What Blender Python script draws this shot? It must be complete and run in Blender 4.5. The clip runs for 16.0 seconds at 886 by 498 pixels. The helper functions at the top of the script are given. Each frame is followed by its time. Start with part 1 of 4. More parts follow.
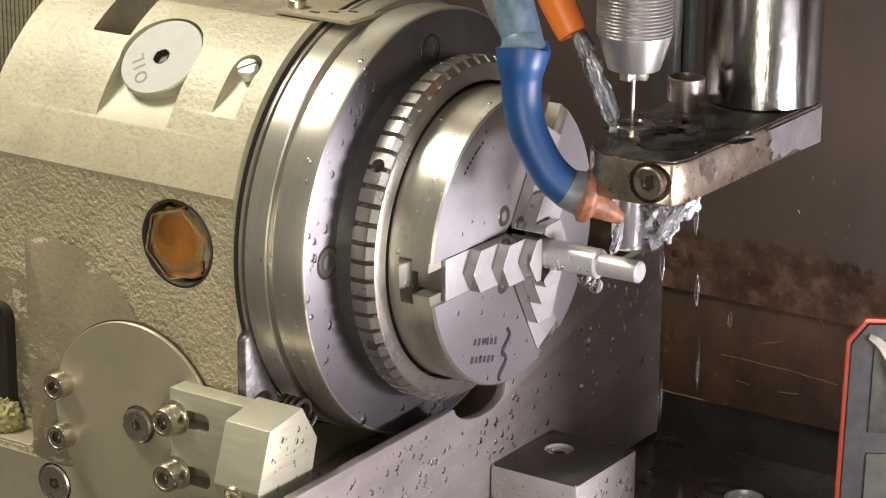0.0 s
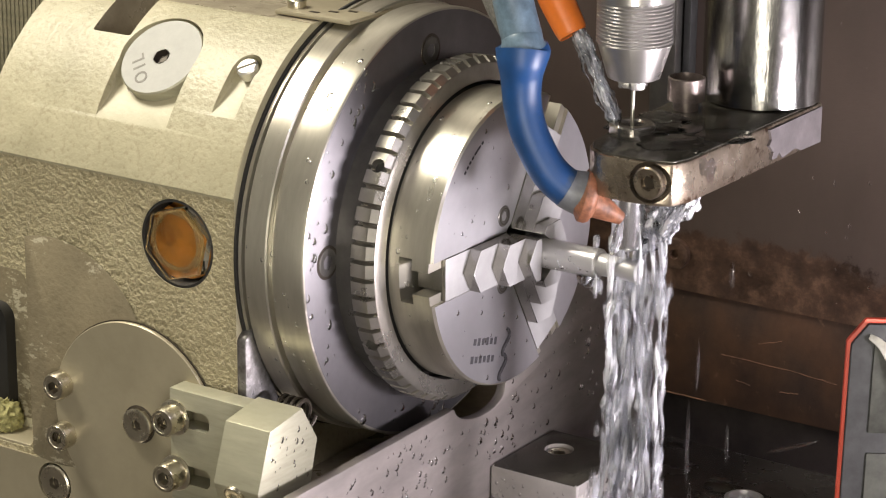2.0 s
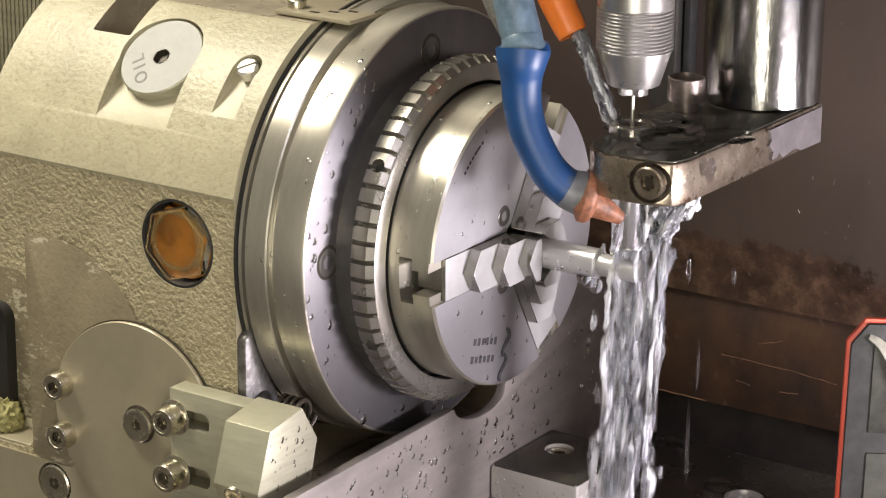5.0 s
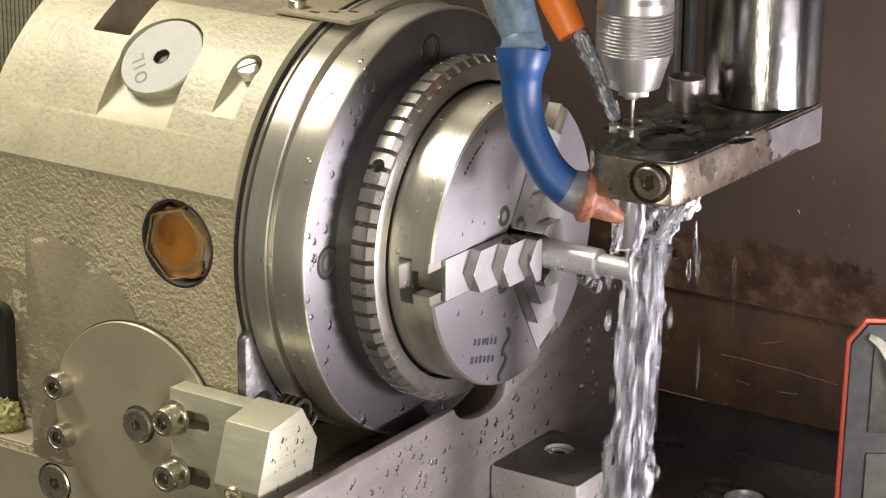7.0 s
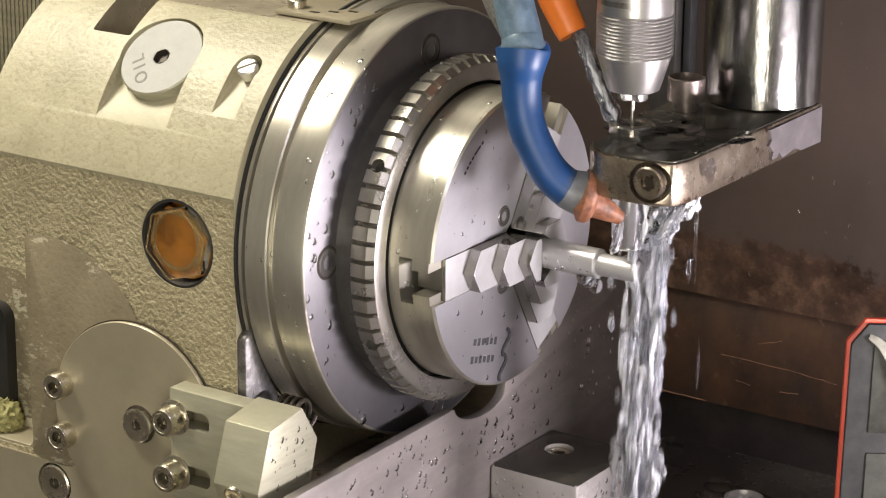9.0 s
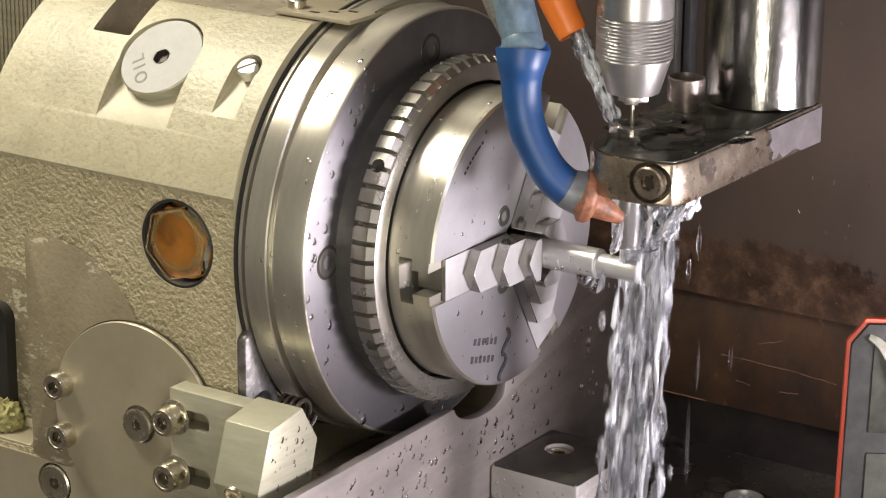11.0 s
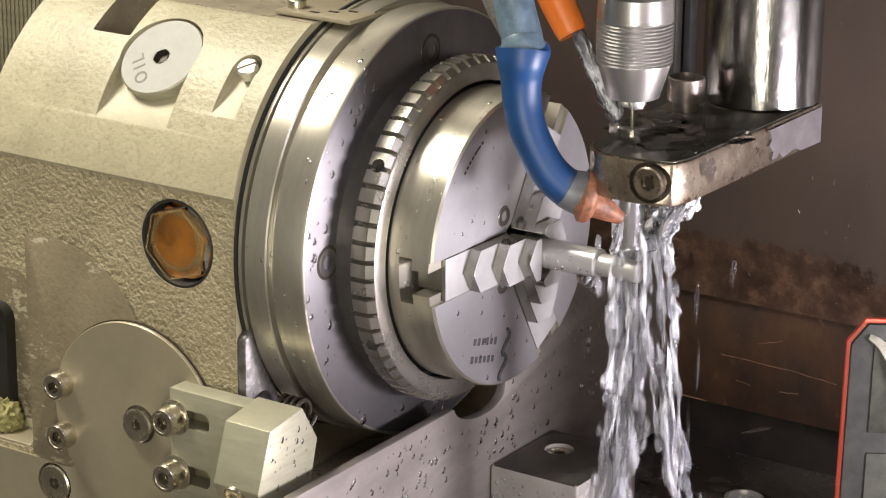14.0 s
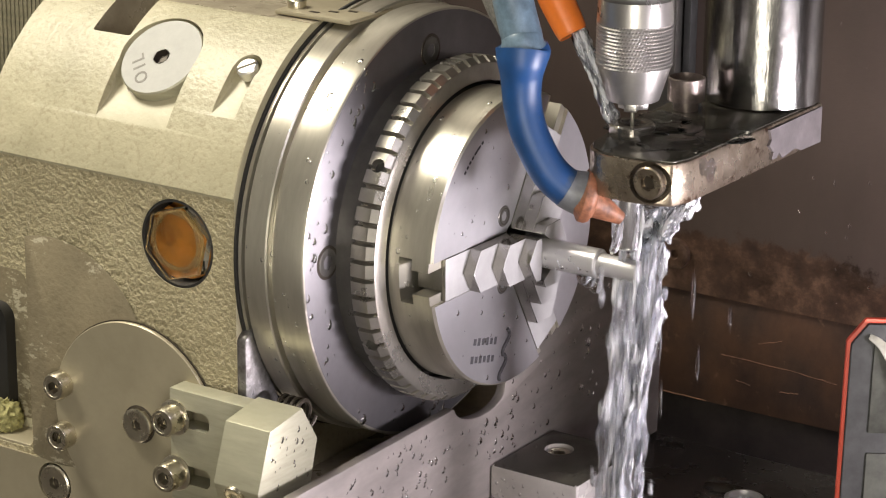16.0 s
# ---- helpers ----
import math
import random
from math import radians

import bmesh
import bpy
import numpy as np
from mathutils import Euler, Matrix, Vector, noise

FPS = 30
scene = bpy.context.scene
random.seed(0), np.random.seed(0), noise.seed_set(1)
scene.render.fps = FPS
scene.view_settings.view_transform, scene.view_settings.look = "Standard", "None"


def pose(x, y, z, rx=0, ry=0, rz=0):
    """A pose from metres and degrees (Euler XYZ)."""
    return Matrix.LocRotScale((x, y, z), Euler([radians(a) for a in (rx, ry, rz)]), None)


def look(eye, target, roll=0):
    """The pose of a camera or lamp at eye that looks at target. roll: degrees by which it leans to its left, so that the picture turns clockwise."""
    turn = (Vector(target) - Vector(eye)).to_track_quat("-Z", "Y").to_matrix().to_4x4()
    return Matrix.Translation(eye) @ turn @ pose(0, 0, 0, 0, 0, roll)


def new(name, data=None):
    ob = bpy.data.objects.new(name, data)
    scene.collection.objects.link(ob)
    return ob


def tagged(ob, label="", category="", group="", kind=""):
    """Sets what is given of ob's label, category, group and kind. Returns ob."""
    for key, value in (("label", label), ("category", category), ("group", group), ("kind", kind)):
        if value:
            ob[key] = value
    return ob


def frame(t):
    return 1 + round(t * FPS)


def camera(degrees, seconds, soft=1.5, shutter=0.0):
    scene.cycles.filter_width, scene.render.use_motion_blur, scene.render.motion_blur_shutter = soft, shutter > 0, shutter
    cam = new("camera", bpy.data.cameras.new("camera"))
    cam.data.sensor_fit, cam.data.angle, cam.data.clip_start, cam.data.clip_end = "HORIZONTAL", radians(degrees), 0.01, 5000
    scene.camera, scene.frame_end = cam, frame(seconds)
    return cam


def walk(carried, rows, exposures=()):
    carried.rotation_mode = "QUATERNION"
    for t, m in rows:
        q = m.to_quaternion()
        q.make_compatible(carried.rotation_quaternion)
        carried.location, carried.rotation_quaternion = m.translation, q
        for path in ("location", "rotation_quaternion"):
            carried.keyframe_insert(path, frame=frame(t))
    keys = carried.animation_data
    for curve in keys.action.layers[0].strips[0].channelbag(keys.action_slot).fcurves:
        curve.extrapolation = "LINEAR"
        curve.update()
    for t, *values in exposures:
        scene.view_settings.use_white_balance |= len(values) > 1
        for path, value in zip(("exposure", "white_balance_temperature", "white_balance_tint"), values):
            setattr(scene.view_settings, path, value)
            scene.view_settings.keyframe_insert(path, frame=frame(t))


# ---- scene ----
# ---- camera ----
cam = camera(19.506, 16.0, 1.15, 0.5)
EYE = pose(0.4356, -0.6971, 0.2576, 72.3588, -0.4680, 33.8413)
walk(cam, [(0.0, EYE), (16.0, EYE)], [(0.0, -0.22), (16.0, -0.22)])

# ---- light: a warm work lamp over the head, and unseen lamps added as fill ----
world = bpy.data.worlds.new("world")
scene.world = world
world.use_nodes = True
world.node_tree.nodes["Background"].inputs[0].default_value = (0.55, 0.6, 0.7, 1)
world.node_tree.nodes["Background"].inputs[1].default_value = 0.08


def area_lamp(name, eye, target, w, h, watts, colour):
    d = bpy.data.lights.new(name, "AREA")
    d.shape, d.size, d.size_y, d.energy, d.color = "RECTANGLE", w, h, watts, colour
    ob = new(name, d)
    ob.matrix_world = look(eye, target)
    return ob


# After the work lamp: added unseen fills, two at right, one behind the camera.
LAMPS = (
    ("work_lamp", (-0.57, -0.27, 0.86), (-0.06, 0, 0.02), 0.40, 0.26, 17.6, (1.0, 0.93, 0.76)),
    ("right_fill", (0.31, 0.004, -0.032), (-0.03, -0.03, -0.02), 0.10, 0.04, 2.3, (0.97, 0.895, 0.95)),
    ("upper_right_fill", (0.84, -0.50, 0.75), (0.0, 0, -0.02), 0.5, 0.4, 4.5, (0.94, 0.88, 1.0)),
    ("unseen_front_light", (1.45, -3.1, -0.1), (0.06, 0, 0.0), 1.1, 2.0, 106.0, (1.0, 0.945, 0.81)),
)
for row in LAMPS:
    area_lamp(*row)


# ---- materials ----
def material(name):
    m = bpy.data.materials.new(name)
    m.use_nodes = True
    return m, m.node_tree.nodes, m.node_tree.links, m.node_tree.nodes["Principled BSDF"]


def noise_node(N, L, scale, detail=4.0, rough=0.55, stretch=None):
    tc = N.new("ShaderNodeTexCoord")
    n = N.new("ShaderNodeTexNoise")
    n.inputs["Scale"].default_value = scale
    n.inputs["Detail"].default_value = detail
    n.inputs["Roughness"].default_value = rough
    if stretch:
        mp = N.new("ShaderNodeMapping")
        mp.inputs["Scale"].default_value = stretch
        L.new(tc.outputs["Object"], mp.inputs[0])
        L.new(mp.outputs[0], n.inputs["Vector"])
    else:
        L.new(tc.outputs["Object"], n.inputs["Vector"])
    return n


def ramp(N, L, src, stops):
    r = N.new("ShaderNodeValToRGB")
    el = r.color_ramp.elements
    el[0].position, el[0].color = stops[0][0], (*stops[0][1], 1)
    el[1].position, el[1].color = stops[-1][0], (*stops[-1][1], 1)
    for pos, col in stops[1:-1]:
        e = el.new(pos)
        e.color = (*col, 1)
    L.new(src, r.inputs[0])
    return r


def bump(N, L, src, bsdf, strength, distance, prev=None):
    b = N.new("ShaderNodeBump")
    b.inputs["Strength"].default_value = strength
    b.inputs["Distance"].default_value = distance
    L.new(src, b.inputs["Height"])
    if prev:
        L.new(prev.outputs[0], b.inputs["Normal"])
    L.new(b.outputs[0], bsdf.inputs["Normal"])
    return b


def metal(name, dark, light, rough=(0.2, 0.35), scale=60.0, stretch=None, metallic=1.0, grain=0.05, gscale=900.0, gstretch=None, blotch=None):
    """Worked metal: tone and gloss vary by a broad noise, fine tool marks as relief."""
    m, N, L, b = material(name)
    n = noise_node(N, L, scale, 5, 0.6, stretch)
    r = ramp(N, L, n.outputs[0], [(0.3, dark), (0.7, light)])
    col = r.outputs[0]
    if blotch:
        n2 = noise_node(N, L, blotch[0], 6, 0.7)
        mk = ramp(N, L, n2.outputs[0], [(blotch[1], (0, 0, 0)), (blotch[1] + 0.09, (1, 1, 1))])
        mx = N.new("ShaderNodeMix")
        mx.data_type = "RGBA"
        L.new(mk.outputs[0], mx.inputs[0])
        L.new(col, mx.inputs[6])
        mx.inputs[7].default_value = (*blotch[2], 1)
        col = mx.outputs[2]
    L.new(col, b.inputs["Base Color"])
    b.inputs["Metallic"].default_value = metallic
    mr = N.new("ShaderNodeMapRange")
    L.new(n.outputs[0], mr.inputs[0])
    mr.inputs[1].default_value, mr.inputs[2].default_value = 0.3, 0.7
    mr.inputs[3].default_value, mr.inputs[4].default_value = rough[1], rough[0]
    L.new(mr.outputs[0], b.inputs["Roughness"])
    g = noise_node(N, L, gscale, 3, 0.6, gstretch)
    bump(N, L, g.outputs[0], b, grain, 0.0005)
    return m


def lathed(m):
    """Tool marks run round the x axis and draw the gloss out along it."""
    N, L = m.node_tree.nodes, m.node_tree.links
    b = N["Principled BSDF"]
    tg = N.new("ShaderNodeTangent")
    tg.direction_type, tg.axis = "RADIAL", "X"
    L.new(tg.outputs[0], b.inputs["Tangent"])
    b.inputs["Anisotropic"].default_value = 0.6
    b.inputs["Anisotropic Rotation"].default_value = 0.25


def cast_iron(name, c0, c1, relief, pits=0.35, lump=150):
    """Painted sand casting: soft lumps under a pebbled, slightly glossy skin."""
    m, N, L, b = material(name)
    n = noise_node(N, L, 38, 6, 0.65)
    f = noise_node(N, L, 640, 2, 0.5)
    r = ramp(N, L, n.outputs[0], [(0.25, c0), (0.75, c1)])
    spot = ramp(N, L, f.outputs[0], [(0.3, (0.66, 0.63, 0.58)), (0.46, (1, 1, 1))])
    mx = N.new("ShaderNodeMix")
    mx.data_type, mx.blend_type = "RGBA", "MULTIPLY"
    mx.inputs[0].default_value = pits
    L.new(r.outputs[0], mx.inputs[6])
    L.new(spot.outputs[0], mx.inputs[7])
    L.new(mx.outputs[2], b.inputs["Base Color"])
    b.inputs["Roughness"].default_value = 0.42
    b1 = bump(N, L, f.outputs[0], b, 0.9 * relief, 0.0011)
    b2 = bump(N, L, noise_node(N, L, 400, 2, 0.5).outputs[0], b, 0.6 * relief, 0.0014, b1)
    bump(N, L, noise_node(N, L, lump, 3, 0.5).outputs[0], b, 0.22 * relief, 0.003, b2)
    return m


def chipped(m, pale):
    """Adds small pale chips, clustered, to a painted casting."""
    N, L = m.node_tree.nodes, m.node_tree.links
    b = N["Principled BSDF"]
    src = b.inputs["Base Color"].links[0].from_socket
    n1, n2 = noise_node(N, L, 420, 5, 0.7, (0.7, 1, 1.3)), noise_node(N, L, 60, 3, 0.5)
    mu = N.new("ShaderNodeMath")
    mu.operation = "MULTIPLY"
    L.new(n1.outputs[0], mu.inputs[0])
    L.new(n2.outputs[0], mu.inputs[1])
    mk = ramp(N, L, mu.outputs[0], [(0.335, (0, 0, 0)), (0.36, (1, 1, 1))])
    mx = N.new("ShaderNodeMix")
    mx.data_type = "RGBA"
    L.new(mk.outputs[0], mx.inputs[0])
    L.new(src, mx.inputs[6])
    mx.inputs[7].default_value = (*pale, 1)
    L.new(mx.outputs[2], b.inputs["Base Color"])


def plain(name, col, rough, metallic=0.0, var=0.15, scale=120.0, relief=0.05):
    m, N, L, b = material(name)
    n = noise_node(N, L, scale, 5, 0.65)
    r = ramp(N, L, n.outputs[0], [(0.3, tuple(c * (1 - var) for c in col)), (0.7, tuple(min(1, c * (1 + var)) for c in col))])
    L.new(r.outputs[0], b.inputs["Base Color"])
    b.inputs["Roughness"].default_value = rough
    b.inputs["Metallic"].default_value = metallic
    bump(N, L, n.outputs[0], b, relief, 0.0006)
    return m


def clear(name, ior, rough, tint=(1, 1, 1), milky=0.0):
    m, N, L, b = material(name)
    b.inputs["Base Color"].default_value = (*tint, 1)
    b.inputs["Roughness"].default_value = rough
    b.inputs["IOR"].default_value = ior
    b.inputs["Transmission Weight"].default_value = 1.0 - milky
    return m


def stained_wall(name):
    """Grey paint over sheet steel; rust brown below a ragged tide line, runs and chips."""
    m, N, L, b = material(name)
    tc = N.new("ShaderNodeTexCoord")
    sep = N.new("ShaderNodeSeparateXYZ")
    L.new(tc.outputs["Object"], sep.inputs[0])
    n = noise_node(N, L, 75, 10, 0.72)
    n2 = noise_node(N, L, 26, 6, 0.65, (1, 1, 0.4))
    ad = N.new("ShaderNodeMath")
    ad.operation = "MULTIPLY_ADD"
    L.new(n.outputs[0], ad.inputs[0])
    ad.inputs[1].default_value = 0.035
    L.new(sep.outputs[2], ad.inputs[2])
    ad2 = N.new("ShaderNodeMath")
    ad2.operation = "MULTIPLY_ADD"
    L.new(n2.outputs[0], ad2.inputs[0])
    ad2.inputs[1].default_value = 0.03
    L.new(ad.outputs[0], ad2.inputs[2])
    mr = N.new("ShaderNodeMapRange")
    L.new(ad2.outputs[0], mr.inputs[0])
    mr.inputs[1].default_value, mr.inputs[2].default_value = -0.06, 0.06
    paint = ramp(N, L, n2.outputs[0], [(0.3, (0.041, 0.0295, 0.0248)), (0.7, (0.060, 0.0435, 0.0370))])
    rust = ramp(N, L, n.outputs[0], [(0.32, (0.020, 0.012, 0.0088)), (0.48, (0.045, 0.0245, 0.016)), (0.70, (0.125, 0.075, 0.050))])
    old = ramp(N, L, noise_node(N, L, 34, 8, 0.68, (1, 1, 1.5)).outputs[0], [(0.40, (0.42, 0.38, 0.35)), (0.48, (0.85, 0.82, 0.80)), (0.58, (1.15, 1.15, 1.15))])
    ml = N.new("ShaderNodeMix")
    ml.data_type, ml.blend_type = "RGBA", "MULTIPLY"
    ml.inputs[0].default_value = 1.0
    L.new(rust.outputs[0], ml.inputs[6])
    L.new(old.outputs[0], ml.inputs[7])
    mask = ramp(N, L, mr.outputs[0], [(0.405, (0, 0, 0)), (0.43, (1, 1, 1))])
    mx = N.new("ShaderNodeMix")
    mx.data_type = "RGBA"
    L.new(mask.outputs[0], mx.inputs[0])
    L.new(ml.outputs[2], mx.inputs[6])
    L.new(paint.outputs[0], mx.inputs[7])
    L.new(mx.outputs[2], b.inputs["Base Color"])
    b.inputs["Roughness"].default_value = 0.42
    bump(N, L, n.outputs[0], b, 0.25, 0.0015)
    return m


SKIRT = metal("rusty_skirt", (0.014, 0.008, 0.006), (0.062, 0.033, 0.020), (0.3, 0.6), 55, (1, 1, 0.6), 0.1, 0.3, 260, None, (120, 0.60, (0.10, 0.058, 0.038)))
CAST = cast_iron("painted_casting", (0.30, 0.275, 0.182), (0.46, 0.42, 0.295), 0.24, 0.5)
POCKET = cast_iron("smooth_painted_casting", (0.35, 0.32, 0.215), (0.44, 0.40, 0.28), 0.06, 0.1)
SMOOTH = metal("machined_face", (0.33, 0.292, 0.206), (0.43, 0.382, 0.275), (0.35, 0.5), 30, None, 0.45, 0.15, 500)
SCRAPED = cast_iron("scraped_casting", (0.165, 0.138, 0.090), (0.26, 0.22, 0.143), 0.25)
chipped(SCRAPED, (0.42, 0.38, 0.28))
STEEL = metal("turned_steel", (0.46, 0.435, 0.37), (0.60, 0.57, 0.495), (0.27, 0.38), 40, (6, 1, 1), 0.85, 0.04, 1200, (12, 1, 1))
lathed(STEEL)
GROUND = metal("ground_steel", (0.50, 0.49, 0.50), (0.62, 0.61, 0.62), (0.30, 0.46), 55, None, 0.6, 0.05, 1500)
PLATE = metal("ground_plate", (0.19, 0.17, 0.162), (0.30, 0.27, 0.255), (0.52, 0.70), 25, (1, 1, 2.5), 0.6, 0.08, 900)
DARKSTEEL = metal("dark_steel", (0.10, 0.095, 0.09), (0.20, 0.19, 0.175), (0.25, 0.45), 60, None, 0.8, 0.1, 700)
RING = metal("polished_ring", (0.165, 0.157, 0.165), (0.23, 0.22, 0.23), (0.37, 0.47), 40, (3, 1, 1), 0.93, 0.03, 1200)
SATIN = metal("ground_face", (0.38, 0.37, 0.388), (0.48, 0.47, 0.49), (0.36, 0.46), 45, None, 0.85, 0.04, 1400)
JAW = metal("jaw_steel", (0.34, 0.325, 0.285), (0.46, 0.445, 0.40), (0.12, 0.2), 80, None, 1.0, 0.06, 1200)
lathed(SATIN)
SATIN.node_tree.nodes["Principled BSDF"].inputs["Anisotropic"].default_value = 0.35
RINGSTEEL = metal("serrated_ring_steel", (0.36, 0.34, 0.30), (0.50, 0.475, 0.43), (0.24, 0.38), 90, None, 0.9, 0.05, 1200)
JAWFRONT = metal("ground_jaw_face", (0.31, 0.303, 0.306), (0.40, 0.393, 0.396), (0.46, 0.58), 70, None, 0.35, 0.05, 1200)
JAWSIDE = metal("dark_jaw_steel", (0.20, 0.19, 0.165), (0.34, 0.325, 0.29), (0.28, 0.42), 120, None, 0.9, 0.08, 900)
BLOCK = metal("wet_ground_block", (0.36, 0.335, 0.325), (0.52, 0.49, 0.475), (0.20, 0.38), 60, None, 0.3, 0.06, 900)
ROUGH = cast_iron("rough_casting", (0.30, 0.26, 0.160), (0.41, 0.36, 0.230), 1.25, 0.7, 210)
PATCH = metal("pale_patch", (0.115, 0.103, 0.107), (0.175, 0.158, 0.162), (0.35, 0.5), 120, None, 0.3, 0.06, 700)
SCREW = metal("screw_steel", (0.52, 0.48, 0.39), (0.72, 0.67, 0.55), (0.22, 0.36), 160, None, 1.0, 0.08, 1500)
SOCKET = plain("socket_shadow", (0.05, 0.04, 0.03), 0.5, 0.4)
ALU = metal("milled_aluminium", (0.36, 0.345, 0.258), (0.46, 0.445, 0.34), (0.48, 0.60), 70, (1, 1, 6), 0.5, 0.05, 1200)
CHUCKSTEEL = metal("hardened_chuck_steel", (0.36, 0.345, 0.33), (0.48, 0.46, 0.445), (0.26, 0.38), 90, None, 0.85, 0.05, 1200)
CHROME = metal("worn_chrome", (0.16, 0.155, 0.148), (0.37, 0.36, 0.35), (0.11, 0.24), 260, (1.3, 1.3, 0.35), 1.0, 0.16, 900, (1.4, 1.4, 0.3), (240, 0.60, (0.20, 0.185, 0.18)))
RUSTED = metal("stained_guide_steel", (0.19, 0.15, 0.11), (0.45, 0.385, 0.31), (0.2, 0.4), 130, None, 0.9, 0.15, 500, None, (170, 0.56, (0.075, 0.042, 0.024)))
WET = metal("wet_black_steel", (0.045, 0.042, 0.034), (0.11, 0.10, 0.085), (0.06, 0.22), 60, None, 0.5, 0.2, 160)
BLUE = metal("blue_plastic", (0.004, 0.036, 0.12), (0.010, 0.060, 0.20), (0.36, 0.52), 60, None, 0.0, 0.12, 300, None, (42, 0.58, (0.055, 0.072, 0.10)))
ORANGE = plain("orange_plastic", (0.80, 0.20, 0.03), 0.38, 0, 0.12, 120)
OLDORANGE = plain("stained_orange_plastic", (0.20, 0.078, 0.040), 0.55, 0, 0.6, 320, 0.5)
GREYHOSE = plain("grey_sheath", (0.10, 0.15, 0.20), 0.4, 0, 0.45, 140, 0.2)
OILY = plain("amber_oil", (0.17, 0.070, 0.013), 0.2, 0, 0.75, 110)
# Black for rubber, and for shade painted into holes and gaps.
BLACK = plain("rubber_and_shade_black", (0.02, 0.019, 0.018), 0.5)
INK = plain("etched_ink", (0.022, 0.020, 0.024), 0.75)
WALL = stained_wall("stained_tank_paint")
FLOOR = metal("wet_tank_floor", (0.065, 0.056, 0.052), (0.135, 0.122, 0.115), (0.12, 0.4), 30, None, 0.6, 0.15, 220)
REDRIM = plain("red_rubber", (0.70, 0.10, 0.06), 0.45, 0, 0.12)
CASEGREY = plain("dark_grey_plastic", (0.030, 0.031, 0.025), 0.5, 0, 0.5, 220)
CASEEDGE = plain("dark_case_plastic", (0.026, 0.026, 0.026), 0.55, 0, 0.4, 160)
CASEGLARE = plain("case_highlight_pale", (0.17, 0.165, 0.13), 0.45, 0, 0.35, 160)
CLEARSHELL = clear("clear_lens", 1.3, 0.03, (0.95, 0.92, 0.8))
AMBERCLEAR = clear("amber_clear_plastic", 1.2, 0.12, (0.70, 0.55, 0.30), 0.12)
WATER = clear("water", 1.33, 0.03, (0.95, 0.97, 1.0), 0.0)


def running_water(name, clear_part, white_part):
    """Falling water: clear, with drawn-out streaks of fine air bubbles and a wrinkled skin."""
    m, N, L, b = material(name)
    b.inputs["Base Color"].default_value = (0.93, 0.94, 1.0, 1)
    b.inputs["Roughness"].default_value = 0.03
    b.inputs["IOR"].default_value = 1.33
    streak = noise_node(N, L, 420, 4, 0.7, (1, 1, 0.16))
    mr = N.new("ShaderNodeMapRange")
    L.new(streak.outputs[0], mr.inputs[0])
    mr.inputs[1].default_value, mr.inputs[2].default_value = 0.46, 0.57
    mr.inputs[3].default_value, mr.inputs[4].default_value = clear_part, white_part
    L.new(mr.outputs[0], b.inputs["Transmission Weight"])
    b1 = bump(N, L, noise_node(N, L, 900, 3, 0.7, (1, 1, 0.3)).outputs[0], b, 1.0, 0.0010)
    bump(N, L, noise_node(N, L, 260, 3, 0.6, (1, 1, 0.35)).outputs[0], b, 0.7, 0.0016, b1)
    return m


def bead_water(name):
    """Thin clear drops lying on steel: the surface shows through, the skin shines."""
    m, N, L, b = material(name)
    tr, gl, mx, fr = N.new("ShaderNodeBsdfTransparent"), N.new("ShaderNodeBsdfGlossy"), N.new("ShaderNodeMixShader"), N.new("ShaderNodeFresnel")
    gl.inputs["Roughness"].default_value = 0.04
    fr.inputs["IOR"].default_value = 1.5
    L.new(fr.outputs[0], mx.inputs[0])
    L.new(tr.outputs[0], mx.inputs[1])
    L.new(gl.outputs[0], mx.inputs[2])
    L.new(mx.outputs[0], N["Material Output"].inputs[0])
    N.remove(b)
    return m


STREAM = running_water("running_water", 1.0, 0.72)
FOAM = running_water("aerated_water", 0.97, 0.25)
BEAD = bead_water("bead_water")
WORN = metal("worn_bare_casting", (0.11, 0.10, 0.095), (0.31, 0.30, 0.30), (0.25, 0.5), 260, None, 0.7, 0.5, 380)
OILYBASE = metal("oily_base_casting", (0.20, 0.17, 0.125), (0.38, 0.335, 0.25), (0.2, 0.42), 70, None, 0.3, 0.35, 300)
BUSH = metal("wet_bush_steel", (0.22, 0.20, 0.18), (0.40, 0.375, 0.34), (0.15, 0.3), 200, None, 0.85, 0.1, 500)
GUIDE = metal("bright_guide_steel", (0.58, 0.575, 0.60), (0.74, 0.735, 0.76), (0.14, 0.24), 120, (1, 1, 0.3), 0.9, 0.04, 900)
POST = metal("stained_post_steel", (0.11, 0.09, 0.083), (0.27, 0.22, 0.20), (0.3, 0.5), 200, None, 0.7, 0.1, 500)
EDGE = plain("scratch_and_lit_edge", (0.12, 0.06, 0.033), 0.5, 0, 0.4, 300)
ROOM = plain("workshop_paint", (0.55, 0.54, 0.52), 0.7, 0, 0.1, 3)
# Near-black that paints the shade below the tank wall.
GAPSHADE = plain("gap_shade_black", (0.028, 0.022, 0.019), 0.6, 0, 0.5, 80, 0.3)
OLIVE = plain("olive_grey_paint", (0.20, 0.182, 0.122), 0.6, 0, 0.4, 300, 0.3)
SPONGE = plain("mossy_deposit", (0.30, 0.28, 0.12), 0.9, 0, 0.5, 500, 1.0)


